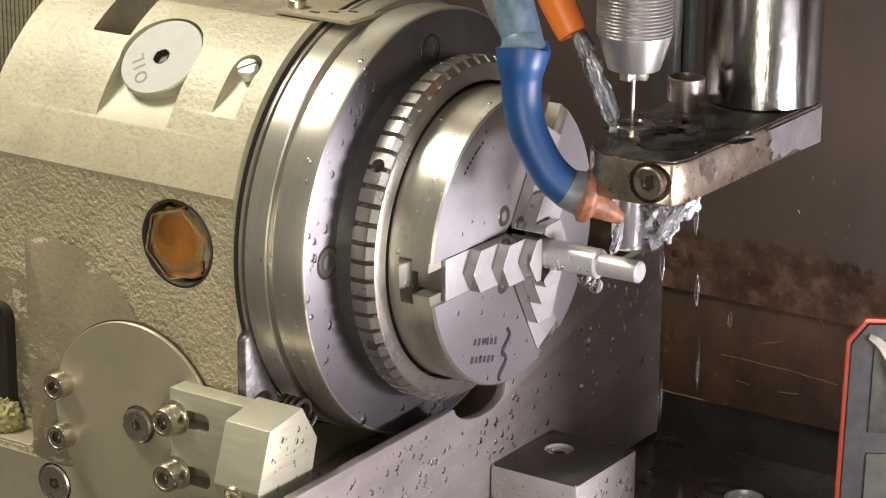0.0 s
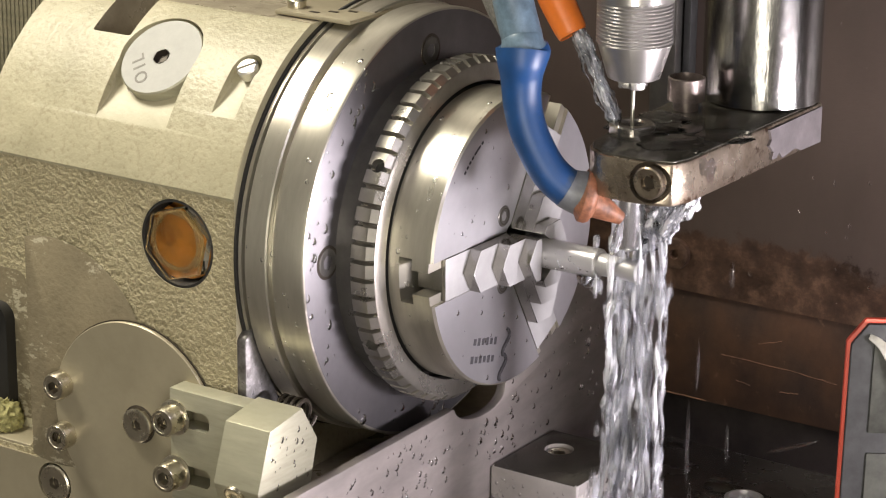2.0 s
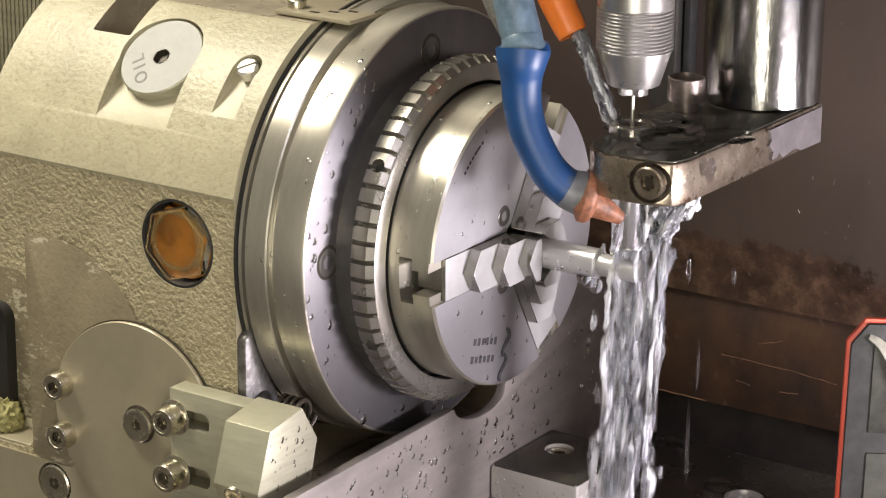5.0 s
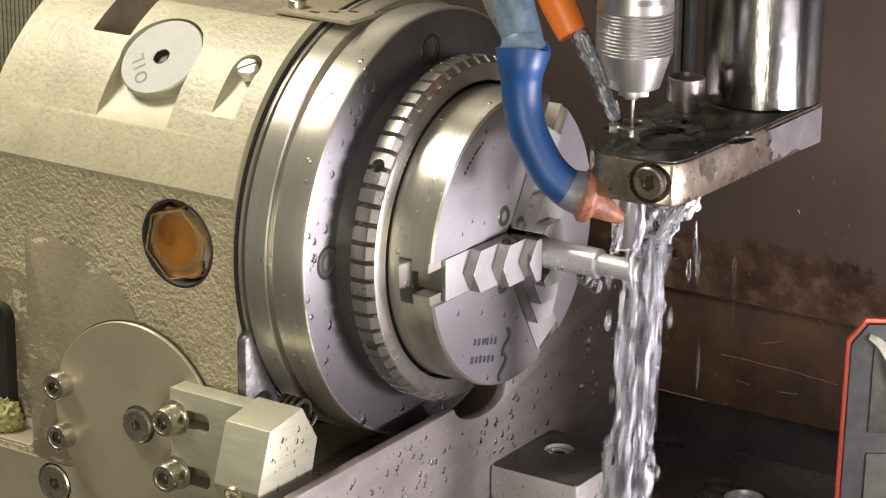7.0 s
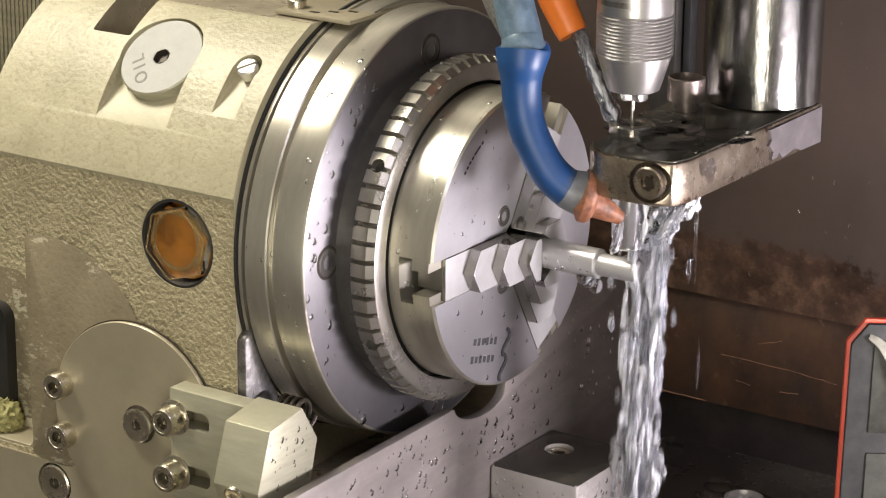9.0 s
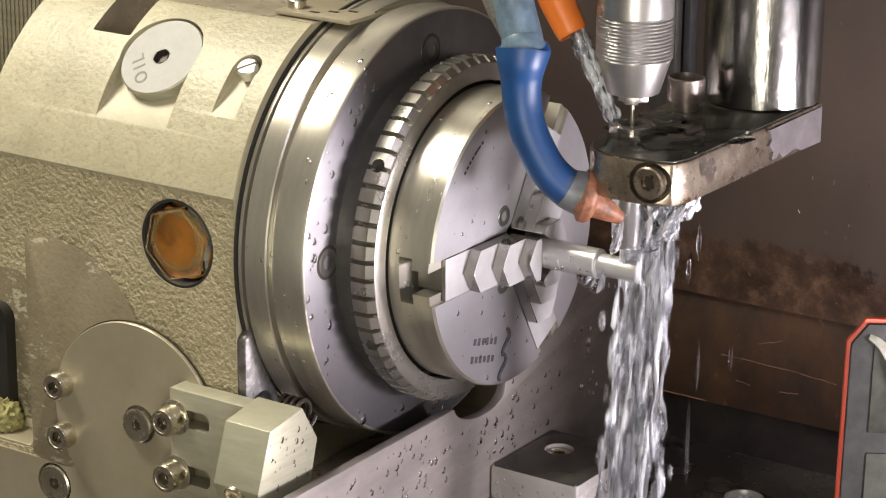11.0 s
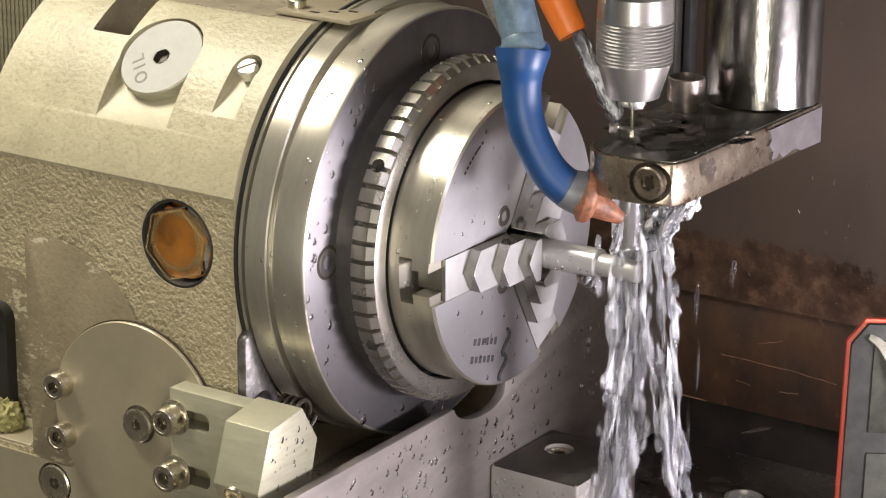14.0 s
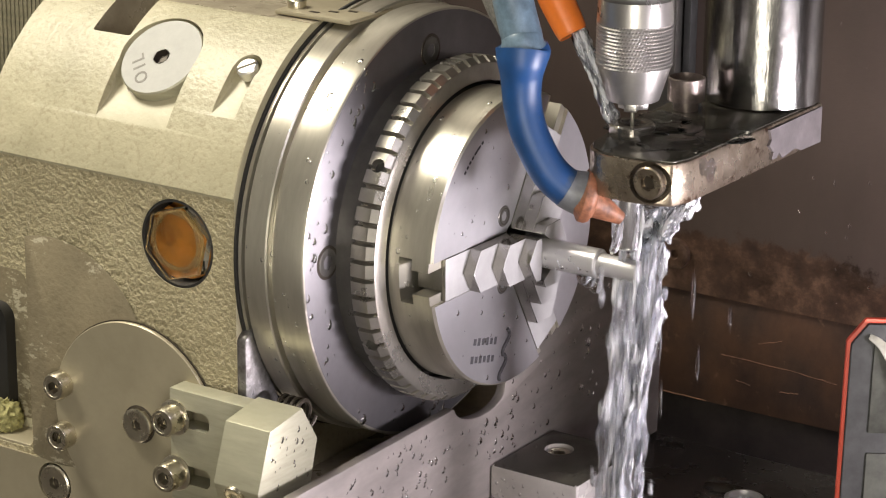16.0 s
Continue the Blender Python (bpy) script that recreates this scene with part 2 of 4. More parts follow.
# ---- mesh helpers ----
def finish(bm, name, mat, smooth=35):
    me = bpy.data.meshes.new(name)
    bmesh.ops.recalc_face_normals(bm, faces=bm.faces[:])
    if all(e.is_manifold for e in bm.edges) and bm.calc_volume(signed=True) < 0:
        bmesh.ops.reverse_faces(bm, faces=bm.faces[:])
    bm.to_mesh(me)
    bm.free()
    me.shade_smooth()
    me.set_sharp_from_angle(angle=radians(smooth))
    me.materials.append(mat)
    return me


def part(name, bm, mat, parent=None, label="", smooth=35):
    ob = new(name, finish(bm, name, mat, smooth) if isinstance(bm, bmesh.types.BMesh) else bm)
    if parent:
        ob.parent = parent
    return tagged(ob, label)


def thing(name, label, category, group="", kind=""):
    return tagged(new(name), label, category, group, kind)


def lathe(profile, n=96, m=None, bm=None, closed=False):
    """Turns (x, r) points round the X axis; m places it."""
    m = m or Matrix()
    bm = bm or bmesh.new()
    rings = []
    for x, r in profile:
        if r < 1e-7:
            rings.append([bm.verts.new(m @ Vector((x, 0, 0)))])
        else:
            rings.append([bm.verts.new(m @ Vector((x, r * math.cos(a), r * math.sin(a)))) for a in (2 * math.pi * i / n for i in range(n))])
    pairs = list(zip(rings, rings[1:])) + ([(rings[-1], rings[0])] if closed else [])
    for a, b in pairs:
        for i in range(n):
            j = (i + 1) % n
            q = [a[i % len(a)], a[j % len(a)], b[j % len(b)], b[i % len(b)]]
            q = list(dict.fromkeys(q))
            if len(q) > 2:
                bm.faces.new(q)
    return bm


def box(lo, hi, bev=0.0, m=Matrix(), bm=None, seg=2):
    b2 = bmesh.new()
    bmesh.ops.create_cube(b2, size=1)
    for v in b2.verts:
        v.co = Vector((lo[i] + (v.co[i] + 0.5) * (hi[i] - lo[i]) for i in range(3)))
    if bev:
        bmesh.ops.bevel(b2, geom=b2.edges[:], offset=bev, segments=seg, affect="EDGES", profile=0.5)
    b2.transform(m)
    return merge(b2, bm)


def merge(b2, bm):
    if bm is None:
        return b2
    tmp = bpy.data.meshes.new("tmp")
    b2.to_mesh(tmp)
    b2.free()
    bm.from_mesh(tmp)
    bpy.data.meshes.remove(tmp)
    return bm


def prism(poly, axis, lo, hi, bev=0.0, bm=None, m=Matrix(), seg=2):
    """A polygon of the two other axes, in x-y-z order, drawn out along axis."""
    b2 = bmesh.new()
    i = "xyz".index(axis)
    oth = [k for k in range(3) if k != i]

    def v(p, h):
        c = [0, 0, 0]
        c[oth[0]], c[oth[1]], c[i] = p[0], p[1], h
        return b2.verts.new(c)
    a, b = [v(p, lo) for p in poly], [v(p, hi) for p in poly]
    b2.faces.new(a), b2.faces.new(b[::-1])
    for k in range(len(poly)):
        j = (k + 1) % len(poly)
        b2.faces.new([a[k], a[j], b[j], b[k]])
    bmesh.ops.recalc_face_normals(b2, faces=b2.faces[:])
    if bev:
        ed = [e for e in b2.edges if e.calc_face_angle(0) > 0.5]
        bmesh.ops.bevel(b2, geom=ed, offset=bev, segments=seg, affect="EDGES", profile=0.5)
    b2.transform(m)
    return merge(b2, bm)


def tube(points, radii, n=20, bm=None, flat=1.0, caps=True):
    """A round bar through points, its radius given at each."""
    bm = bm or bmesh.new()
    pts = [Vector(p) for p in points]
    up, rings = Vector((0.3, 0.9, 0.2)), []
    for i, p in enumerate(pts):
        d = (pts[min(i + 1, len(pts) - 1)] - pts[max(i - 1, 0)]).normalized()
        u = (up - d * up.dot(d)).normalized()
        w = d.cross(u)
        up = u
        rings.append([bm.verts.new(p + (u * math.cos(a) + w * flat * math.sin(a)) * radii[i]) for a in (2 * math.pi * k / n for k in range(n))])
    for a, b in zip(rings, rings[1:]):
        for k in range(n):
            bm.faces.new([a[k], a[(k + 1) % n], b[(k + 1) % n], b[k]])
    if caps:
        bm.faces.new(rings[0][::-1]), bm.faces.new(rings[-1])
    return bm


def spline(ctrl, steps=10):
    """Catmull-Rom through rows of numbers."""
    c = [np.array(p, float) for p in ctrl]
    c = [2 * c[0] - c[1]] + c + [2 * c[-1] - c[-2]]
    out = []
    for i in range(1, len(c) - 2):
        for k in range(steps):
            t = k / steps
            out.append(0.5 * (2 * c[i] + (c[i + 1] - c[i - 1]) * t + (2 * c[i - 1] - 5 * c[i] + 4 * c[i + 1] - c[i + 2]) * t * t + (3 * c[i] - c[i - 1] - 3 * c[i + 1] + c[i + 2]) * t ** 3))
    return out + [c[-2]]


def cut(ob, cutters):
    """Takes the cutters' bodies out of ob's mesh for good."""
    for bm in cutters:
        c = part("cutter", bm, ob.data.materials[0])
        ob.data.update()
        md = ob.modifiers.new("cut", "BOOLEAN")
        md.object, md.operation, md.solver = c, "DIFFERENCE", "EXACT"
        bpy.context.view_layer.update()
        me = bpy.data.meshes.new_from_object(ob.evaluated_get(bpy.context.evaluated_depsgraph_get()))
        ob.modifiers.clear()
        old = ob.data
        ob.data = me
        bpy.data.meshes.remove(old)
        cm = c.data
        bpy.data.objects.remove(c)
        bpy.data.meshes.remove(cm)
    ob.data.shade_smooth()
    ob.data.set_sharp_from_angle(angle=radians(35))


TOFRONT = pose(0, 0, 0, 0, 0, -90)  # turns +X to -Y


def socket_screw(parent, at, r, h, m=TOFRONT, mat=None, hexr=0.5, knurled=True, name="cap_screw"):
    """Socket-head screw standing on at, its head towards m's X, with the hexagon sunk in it."""
    place = Matrix.Translation(at) @ m
    hr = r * hexr
    bm = bmesh.new()
    n = 48
    prof = [(0, r * 0.985), (h * 0.86, r), (h, r * 0.9), (h * 1.001, r * 0.72), (h * 0.97, r * 0.68)]
    rings = [[bm.verts.new(place @ Vector((x, q * math.cos(2 * math.pi * i / n), q * math.sin(2 * math.pi * i / n)))) for i in range(n)] for x, q in prof]

    def hexa(x, k):
        out = []
        for i in range(n):
            a = 2 * math.pi * i / n + 0.35
            q = hr * k * math.cos(math.pi / 6) / math.cos((a % (math.pi / 3)) - math.pi / 6)
            out.append(bm.verts.new(place @ Vector((x, q * math.cos(a - 0.35), q * math.sin(a - 0.35)))))
        return out
    rings += [hexa(h * 0.97, 1.0), hexa(h * 0.4, 1.0)]
    for a, b in zip(rings, rings[1:]):
        for i in range(n):
            j = (i + 1) % n
            bm.faces.new([a[i], a[j], b[j], b[i]])
    bm.faces.new(rings[-1])
    bm.faces.new(rings[0][::-1])
    s = part(name, bm, mat or SCREW, parent)
    fl = lathe([(h * 0.41, 0), (h * 0.41, hr * 0.95)], 6, place)
    part("socket", fl, SOCKET, s)
    return s


# ---- structure: tank and workshop ----
def structure():
    def slab(name, lo, hi, mat, label, bev=0.0):
        return tagged(part(name, box(lo, hi, bev), mat), label, "structure", kind="structure")
    slab("wall_back", (-0.9, 0.16, -0.0660), (0.9, 0.18, 0.9), WALL, "grey painted steel tank wall with rust stains below")
    slab("wall_skirt", (-0.9, 0.1612, -0.1110), (0.9, 0.18, -0.0662), SKIRT, "rusty brown steel skirt of the tank wall", 0.0004)
    # The near-black foot and trough stand in for a shaded gap.
    slab("wall_gap_shade", (-0.9, 0.185, -0.2), (0.9, 0.2, -0.1), GAPSHADE, "near-black strip painted for the shaded gap under the tank wall")
    slab("floor", (-0.9, -0.5, -0.14), (0.9, 0.142, -0.12), FLOOR, "wet dark steel tank floor", 0.002)
    slab("shade_trough", (-0.9, 0.142, -0.16), (0.9, 0.2, -0.15), GAPSHADE, "near-black trough painted for shade along the tank wall")
    slab("wall_left", (-0.92, -0.5, -0.2), (-0.9, 0.2, 0.9), DARKSTEEL, "dark tank side wall")
    slab("wall_right", (0.9, -0.5, -0.2), (0.92, 0.2, 0.9), WALL, "stained tank side wall")
    slab("room_floor", (-2.5, -3.2, -1.12), (2.5, 1.0, -1.1), ROOM, "workshop floor")
    slab("room_wall_back", (-2.5, 1.0, -1.1), (2.5, 1.05, 1.7), ROOM, "painted workshop wall")
    slab("room_wall_front", (-2.5, -3.25, -1.1), (2.5, -3.2, 1.7), ROOM, "painted workshop wall")
    slab("room_wall_left", (-2.55, -3.2, -1.1), (-2.5, 1.0, 1.7), ROOM, "painted workshop wall")
    slab("room_wall_right", (2.5, -3.2, -1.1), (2.55, 1.0, 1.7), ROOM, "painted workshop wall")
    slab("ceiling", (-2.5, -3.2, 1.7), (2.5, 1.0, 1.75), ROOM, "pale workshop ceiling")
    slab("tank_base", (-0.92, -0.5, -1.1), (0.92, 0.2, -0.16), DARKSTEEL, "machine base under the tank")
    b = part("wall_bolt", lathe([(0, 0.0062), (0.002, 0.006), (0.0025, 0.0045), (0.0025, 0.002), (0.001, 0.0015), (0.001, 0)], 32, Matrix.Translation((-0.0249, 0.1598, -0.0512)) @ TOFRONT), WALL)
    tagged(b, "painted round bolt head in the tank wall", "bolt")


structure()


def ribbed_panel():
    """Olive ribbed sheet on the tank wall behind the head."""
    p = tagged(part("side_panel", box((-0.62, 0.1540, -0.10), (-0.30, 0.1598, 0.30), 0.0006), OLIVE), "olive grey ribbed sheet panel on the tank wall", "panel", kind="structure")
    rib = finish(box((-0.0009, 0.1533, -0.09), (0.0009, 0.1541, 0.29), 0.0003), "rib", OLIVE)
    for i in range(60):
        part("rib", rib, None, p).location = (-0.47 + i * 0.0026, 0, 0)


ribbed_panel()


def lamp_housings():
    """Housings, stems and a post, unseen and added behind the area lamps."""
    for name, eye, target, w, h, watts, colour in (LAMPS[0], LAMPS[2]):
        lamp = thing("unseen_lamp_housing", "dark grey housing and stem added behind an unseen lamp", "lamp")
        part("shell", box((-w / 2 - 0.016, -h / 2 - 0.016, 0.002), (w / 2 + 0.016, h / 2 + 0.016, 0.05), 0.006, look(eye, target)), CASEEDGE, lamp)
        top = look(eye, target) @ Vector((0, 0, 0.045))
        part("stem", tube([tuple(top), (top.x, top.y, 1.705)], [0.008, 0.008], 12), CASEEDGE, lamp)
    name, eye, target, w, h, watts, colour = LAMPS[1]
    spot = thing("unseen_fill_housing", "small dark housing and post added behind an unseen fill lamp", "lamp")
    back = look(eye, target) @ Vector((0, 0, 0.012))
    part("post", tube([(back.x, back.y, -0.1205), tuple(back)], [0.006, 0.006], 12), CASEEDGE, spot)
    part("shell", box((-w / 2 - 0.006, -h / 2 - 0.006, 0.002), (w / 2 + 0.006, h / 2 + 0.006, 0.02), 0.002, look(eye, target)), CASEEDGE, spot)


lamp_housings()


def scuffs():
    """Short bare scratches on the rusty skirt; the lowest line paints its lit bottom edge."""
    rnd = random.Random(31)
    for x, z, w, d in ((-0.004, -0.0895, 0.034, -0.0008), (0.030, -0.0905, 0.016, -0.0012), (-0.048, -0.1105, 0.038, 0.0), (0.012, -0.0820, 0.010, 0.003), (0.022, -0.1000, 0.008, 0.001), (0.003, -0.0990, 0.006, -0.001)):
        pts = [(x + w * k / 8, 0.1612, z + d * k / 8 + rnd.uniform(-0.0002, 0.0002)) for k in range(9)]
        tagged(part("scratch", tube(pts, [0.00008 + 0.00016 * rnd.random() for _ in pts], 6), EDGE), "thin rust-orange line on the tank wall, for scratches and a lit edge", "scratch", kind="structure")


scuffs()

# ---- indexing head ----
FRONT, BARREL = -0.0755, 0.0785


def indexing_head():
    head = thing("indexing_head", "beige painted cast iron indexing head with a turned steel faceplate", "rotary table")
    a0 = math.atan2(0.0217, -FRONT)
    a1 = math.atan2(0.0715, 0.0325)
    arc = [(-BARREL * math.cos(a0 + (a1 - a0) * i / 40), BARREL * math.sin(a0 + (a1 - a0) * i / 40)) for i in range(41)]
    poly = [(FRONT + 0.0007, -0.1198), (FRONT + 0.0007, 0.0206), (FRONT + 0.0004, 0.0214)] + arc + [(-y, z) for y, z in arc[::-1]] + [(-FRONT, -0.1198)]
    body = part("body", prism(poly, "x", -0.17, -0.060), CAST, head)
    tilt = pose(-0.1085, -0.0500, 0.0562, 37) @ pose(0, 0, 0.001)
    pin = Matrix.Translation((-0.0719, -0.0535, 0.0572)) @ pose(0, 0, 0, 34)
    cut(body, [
        box((-0.0150, -0.0265, -0.0042), (0.0155, 0.0, 0.03), 0.0008, tilt),
        lathe([(-0.0066, 0), (-0.0066, 0.0157), (0.03, 0.0157), (0.03, 0)], 64, tilt @ pose(0, 0, 0, 0, -90)),
        box((-0.0055, -0.03, -0.0042), (0.0045, 0.003, 0.03), 0.001, pin),
        lathe([(-0.004, 0), (-0.004, 0.0052), (0.02, 0.0052), (0.02, 0)], 40, pin @ pose(0, 0.0025, 0, 0, -90)),
        box((-0.141, -0.0485, 0.045), (-0.1245, 0.03, 0.09), 0.0008),
        lathe([(-0.012, 0), (-0.012, 0.0152), (0.02, 0.0152), (0.02, 0)], 64, Matrix.Translation((-0.0842, FRONT, 0.0022)) @ TOFRONT),
        box((-0.19, -0.1, -0.086), (-0.1515, FRONT + 0.016, -0.0203), 0.005, seg=4),
        lathe([(-0.004, 0), (-0.004, 0.0076), (0.02, 0.0076), (0.02, 0)], 48, Matrix.Translation((-0.1418, FRONT, -0.0962)) @ TOFRONT),
        box((-0.063, -0.09, -0.2), (-0.05, 0.1, -0.05)),
    ])
    body.data.materials.append(ROUGH)
    body.data.materials.append(POCKET)
    body.data.materials.append(OILYBASE)
    for f in body.data.polygons:
        c = f.center
        if f.normal.y < -0.99:
            f.material_index = 1
        # Pocket faces are smoother; faces inside the notch a darker brown.
        elif c.z > 0.03 and math.hypot(c.y, c.z) < BARREL - 0.0010:
            f.material_index = 3 if c.x < -0.1243 else 2
    # smooth machined foot below the side window
    foot = part("machined_foot", box((-0.1695, FRONT - 0.0002, -0.1195), (-0.1160, FRONT + 0.001, -0.0880), 0), SMOOTH, head)
    cut(foot, [lathe([(-0.02, 0), (-0.02, 0.0076), (0.02, 0.0076), (0.02, 0)], 48, Matrix.Translation((-0.1418, FRONT, -0.0962)) @ TOFRONT)])
    # smooth pad round the cover
    pad = lathe([(0.0, 0.0), (0.0, 0.0418), (0.0002, 0.0414), (0.0002, 0.0)], 96, Matrix.Translation((-0.139, FRONT, -0.047)) @ TOFRONT)
    geom = pad.verts[:] + pad.edges[:] + pad.faces[:]
    bmesh.ops.bisect_plane(pad, geom=geom, plane_co=(-0.1512, 0, 0), plane_no=(-1, 0, 0), clear_outer=True)
    part("machined_pad", pad, SCRAPED, head, "smooth scraped patch with chipped paint")
    cover = Matrix.Translation((-0.1027, FRONT, -0.0642)) @ TOFRONT
    part("cover_disc", lathe([(0.0002, 0.0356), (0.0015, 0.0356), (0.0019, 0.0353), (0.0019, 0)], 128, cover), SMOOTH, head, "round machined cover plate")
    part("cover_seam", lathe([(0.0001, 0.0360), (0.0006, 0.0360), (0.0006, 0.0354), (0.0001, 0.0354)], 128, cover, None, True), SOCKET, head)
    for x, z in ((-0.1345, -0.0567), (-0.1338, -0.0752)):
        socket_screw(head, (x, FRONT - 0.001, z), 0.0048, 0.0062)
    socket_screw(head, (-0.1003, FRONT - 0.0018, -0.0640), 0.0060, 0.0022, hexr=0.36, name="flat_screw")
    part("screw_seam", lathe([(0, 0.0067), (0.0021, 0.0067), (0.0021, 0.0055), (0, 0.0055)], 48, Matrix.Translation((-0.1003, FRONT, -0.0640)) @ TOFRONT, None, True), SOCKET, head)
    socket_screw(head, (-0.1418, FRONT + 0.003, -0.0962), 0.0068, 0.0036, hexr=0.36, name="flat_screw")
    # oil filler
    cap = tilt @ pose(0.0008, -0.0010, 0.0016, 5)
    plug = part("oil_plug", lathe([(-0.0064, 0.0128), (-0.0064, 0.0151), (-0.0006, 0.0153), (0, 0.0149), (0, 0.003)], 96, cap @ pose(0, 0, 0, 0, -90)), plain("plug_white", (0.37, 0.365, 0.345), 0.62, 0.0, 0.06, 200), head, "pale aluminium oil filler plug stamped OIL")
    # Side faces take duller aluminium: their shade is put into the material.
    plug.data.materials.append(ALU)
    for f in plug.data.polygons:
        f.material_index = 0 if f.normal.dot(cap.to_3x3() @ Vector((0, 0, 1))) > 0.9 else 1
    part("socket", lathe([(-0.0018, 0), (-0.0018, 0.0030), (0.00005, 0.0030)], 6, cap @ pose(0, 0, 0, 0, -90)), SOCKET, plug)
    cu = bpy.data.curves.new("filler_mark", "FONT")
    cu.body, cu.size, cu.extrude, cu.space_character, cu.align_x = "OIL", 0.0064, 0.00006, 1.45, "CENTER"
    cu.align_y, cu.offset = "CENTER", 0.00007
    tmp = new("tmp", cu)
    me = bpy.data.meshes.new_from_object(tmp.evaluated_get(bpy.context.evaluated_depsgraph_get()))
    bpy.data.objects.remove(tmp)
    me.materials.append(plain("stamp_shade", (0.20, 0.19, 0.17), 0.6))
    me.transform(cap @ pose(-0.0054, -0.0061, 0.0001, 0, 0, 128))
    part("stamped_letters", me, None, plug)
    # slotted pin in its slanted pocket
    pn = pin @ pose(0, 0.0024, -0.0006, 0, -90)
    bm = lathe([(-0.0022, 0.0034), (-0.0004, 0.0034), (-0.0004, 0.0037), (0.0012, 0.0037), (0.0018, 0.0031), (0.0018, 0)], 40, pn)
    sp = part("slotted_screw", bm, plain("bright_zinc", (0.75, 0.74, 0.70), 0.3, 0.8), head, "bright slotted screw")
    part("slot", box((0.0014, -0.0005, -0.0036), (0.00195, 0.0005, 0.0036), 0, pn @ pose(0, 0, 0, 40)), SOCKET, sp)
    # sight glass
    g = Matrix.Translation((-0.0842, FRONT, 0.0022)) @ TOFRONT
    sg = part("sight_glass", lathe([(-0.010, 0.0151), (-0.001, 0.0151), (-0.0008, 0.0142), (-0.010, 0.0138)], 64, g), BLACK, head, "oil sight glass half full of amber oil")
    part("backing", lathe([(-0.0098, 0), (-0.0098, 0.0138)], 48, g), plain("varnished_backing", (0.17, 0.145, 0.10), 0.3, 0.2, 0.3, 150), sg)
    oil = lathe([(-0.0096, 0), (-0.0096, 0.0136), (-0.0052, 0.0130), (-0.0048, 0.0120), (-0.0048, 0)], 64, g)
    bmesh.ops.bisect_plane(oil, geom=oil.verts[:] + oil.edges[:] + oil.faces[:], plane_co=(0, 0, 0.0040), plane_no=(0.1, 0, 1), clear_outer=True)
    part("oil", oil, OILY, sg, "amber oil")
    # Ring added to give the lens its lighter highlight arcs.
    part("lens_highlight_ring", lathe([(-0.0047, 0.0100), (-0.0034, 0.0096), (-0.0034, 0.0086), (-0.0047, 0.0082)], 48, g @ pose(0, -0.002, 0.000), None, True), AMBERCLEAR, sg, "clear amber ring added for the highlight arcs of the lens")
    lens = lathe([(-0.0036, 0), (-0.0036, 0.0134), (-0.0008, 0.0131), (0.0004, 0.0108), (0.0016, 0.0060), (0.0018, 0)], 6, g @ pose(0, 0, 0, 17))
    part("hex_lens", lens, CLEARSHELL, sg, "clear hexagonal sight glass lens", 10).visible_shadow = False
    # Thin pale line round the hexagon.
    rim = [(0.0006, 0.0128 * math.cos(radians(17 + 60 * k)), 0.0128 * math.sin(radians(17 + 60 * k))) for k in range(7)]
    part("lens_edge", tube([g @ Vector(p) for p in rim], [0.00025] * 7, 8), AMBERCLEAR, sg, "pale line drawn along the edges of the hexagon").visible_shadow = False
    # faceplate with groove and rear band
    part("rear_band", lathe([(-0.0588, 0.05), (-0.0588, 0.0748), (-0.0586, 0.0751), (-0.0573, 0.0751), (-0.0572, 0.0715), (-0.0562, 0.0715), (-0.0560, 0.0750), (-0.0480, 0.0750), (-0.0475, 0.0745), (-0.0475, 0.06)], 160), STEEL, head, "polished steel band")
    # Black stands in for the dark gap beside the rear band.
    part("dark_gap_ring", lathe([(-0.0602, 0.05), (-0.0602, 0.0752), (-0.0600, 0.0757), (-0.0592, 0.0757), (-0.0589, 0.0752), (-0.0589, 0.05)], 160), BLACK, head, "black ring put in for the dark gap between casting and band")
    part("faceplate_rim", lathe([(-0.0474, 0.05), (-0.0474, 0.0722), (-0.0462, 0.0722), (-0.0458, 0.0736), (-0.0345, 0.0739), (-0.0336, 0.0735), (-0.0334, 0.0729)], 160), STEEL, head, "turned steel rim of the faceplate")
    part("faceplate", lathe([(-0.0334, 0.0729), (-0.0333, 0.0727), (-0.0333, 0.03)], 160), RING, head, "satin steel faceplate with beads of water")
    for px_y, px_z in ((-0.0609, 0.0016), (-0.0023, 0.0605), (0.052, -0.031)):
        socket_screw(head, (-0.0336, px_y, px_z), 0.0046, 0.0006, Matrix(), DARKSTEEL, 0.55)
        part("screw_seam", lathe([(-0.0333, 0.0057), (-0.0331, 0.0056), (-0.0331, 0.0047), (-0.0333, 0.0046)], 48, Matrix.Translation((0, px_y, px_z)), None, True), SOCKET, head)
    # lug under the band
    part("lug", prism([(-0.0745, -0.026), (-0.070, -0.0225), (-0.055, -0.055), (-0.05, -0.09), (-0.0745, -0.09)], "x", -0.0615, -0.0565, 0.001), WORN, head, "bright worn casting lug")
    # slotted tag on top
    tag = part("index_tag", box((-0.078, -0.029, 0.0718), (-0.047, -0.004, 0.0735), 0.0006), SMOOTH, head, "small slotted steel plate screwed on top")
    for i in range(4):
        part("slot", box((-0.066 + i * 0.005, -0.026 + i * 0.004, 0.0734), (-0.0625 + i * 0.005, -0.0245 + i * 0.004, 0.0737), 0.0001), SOCKET, tag)
    socket_screw(head, (-0.0735, -0.0225, 0.0735), 0.0032, 0.003, pose(0, 0, 0, 0, -90), name="tag_screw")
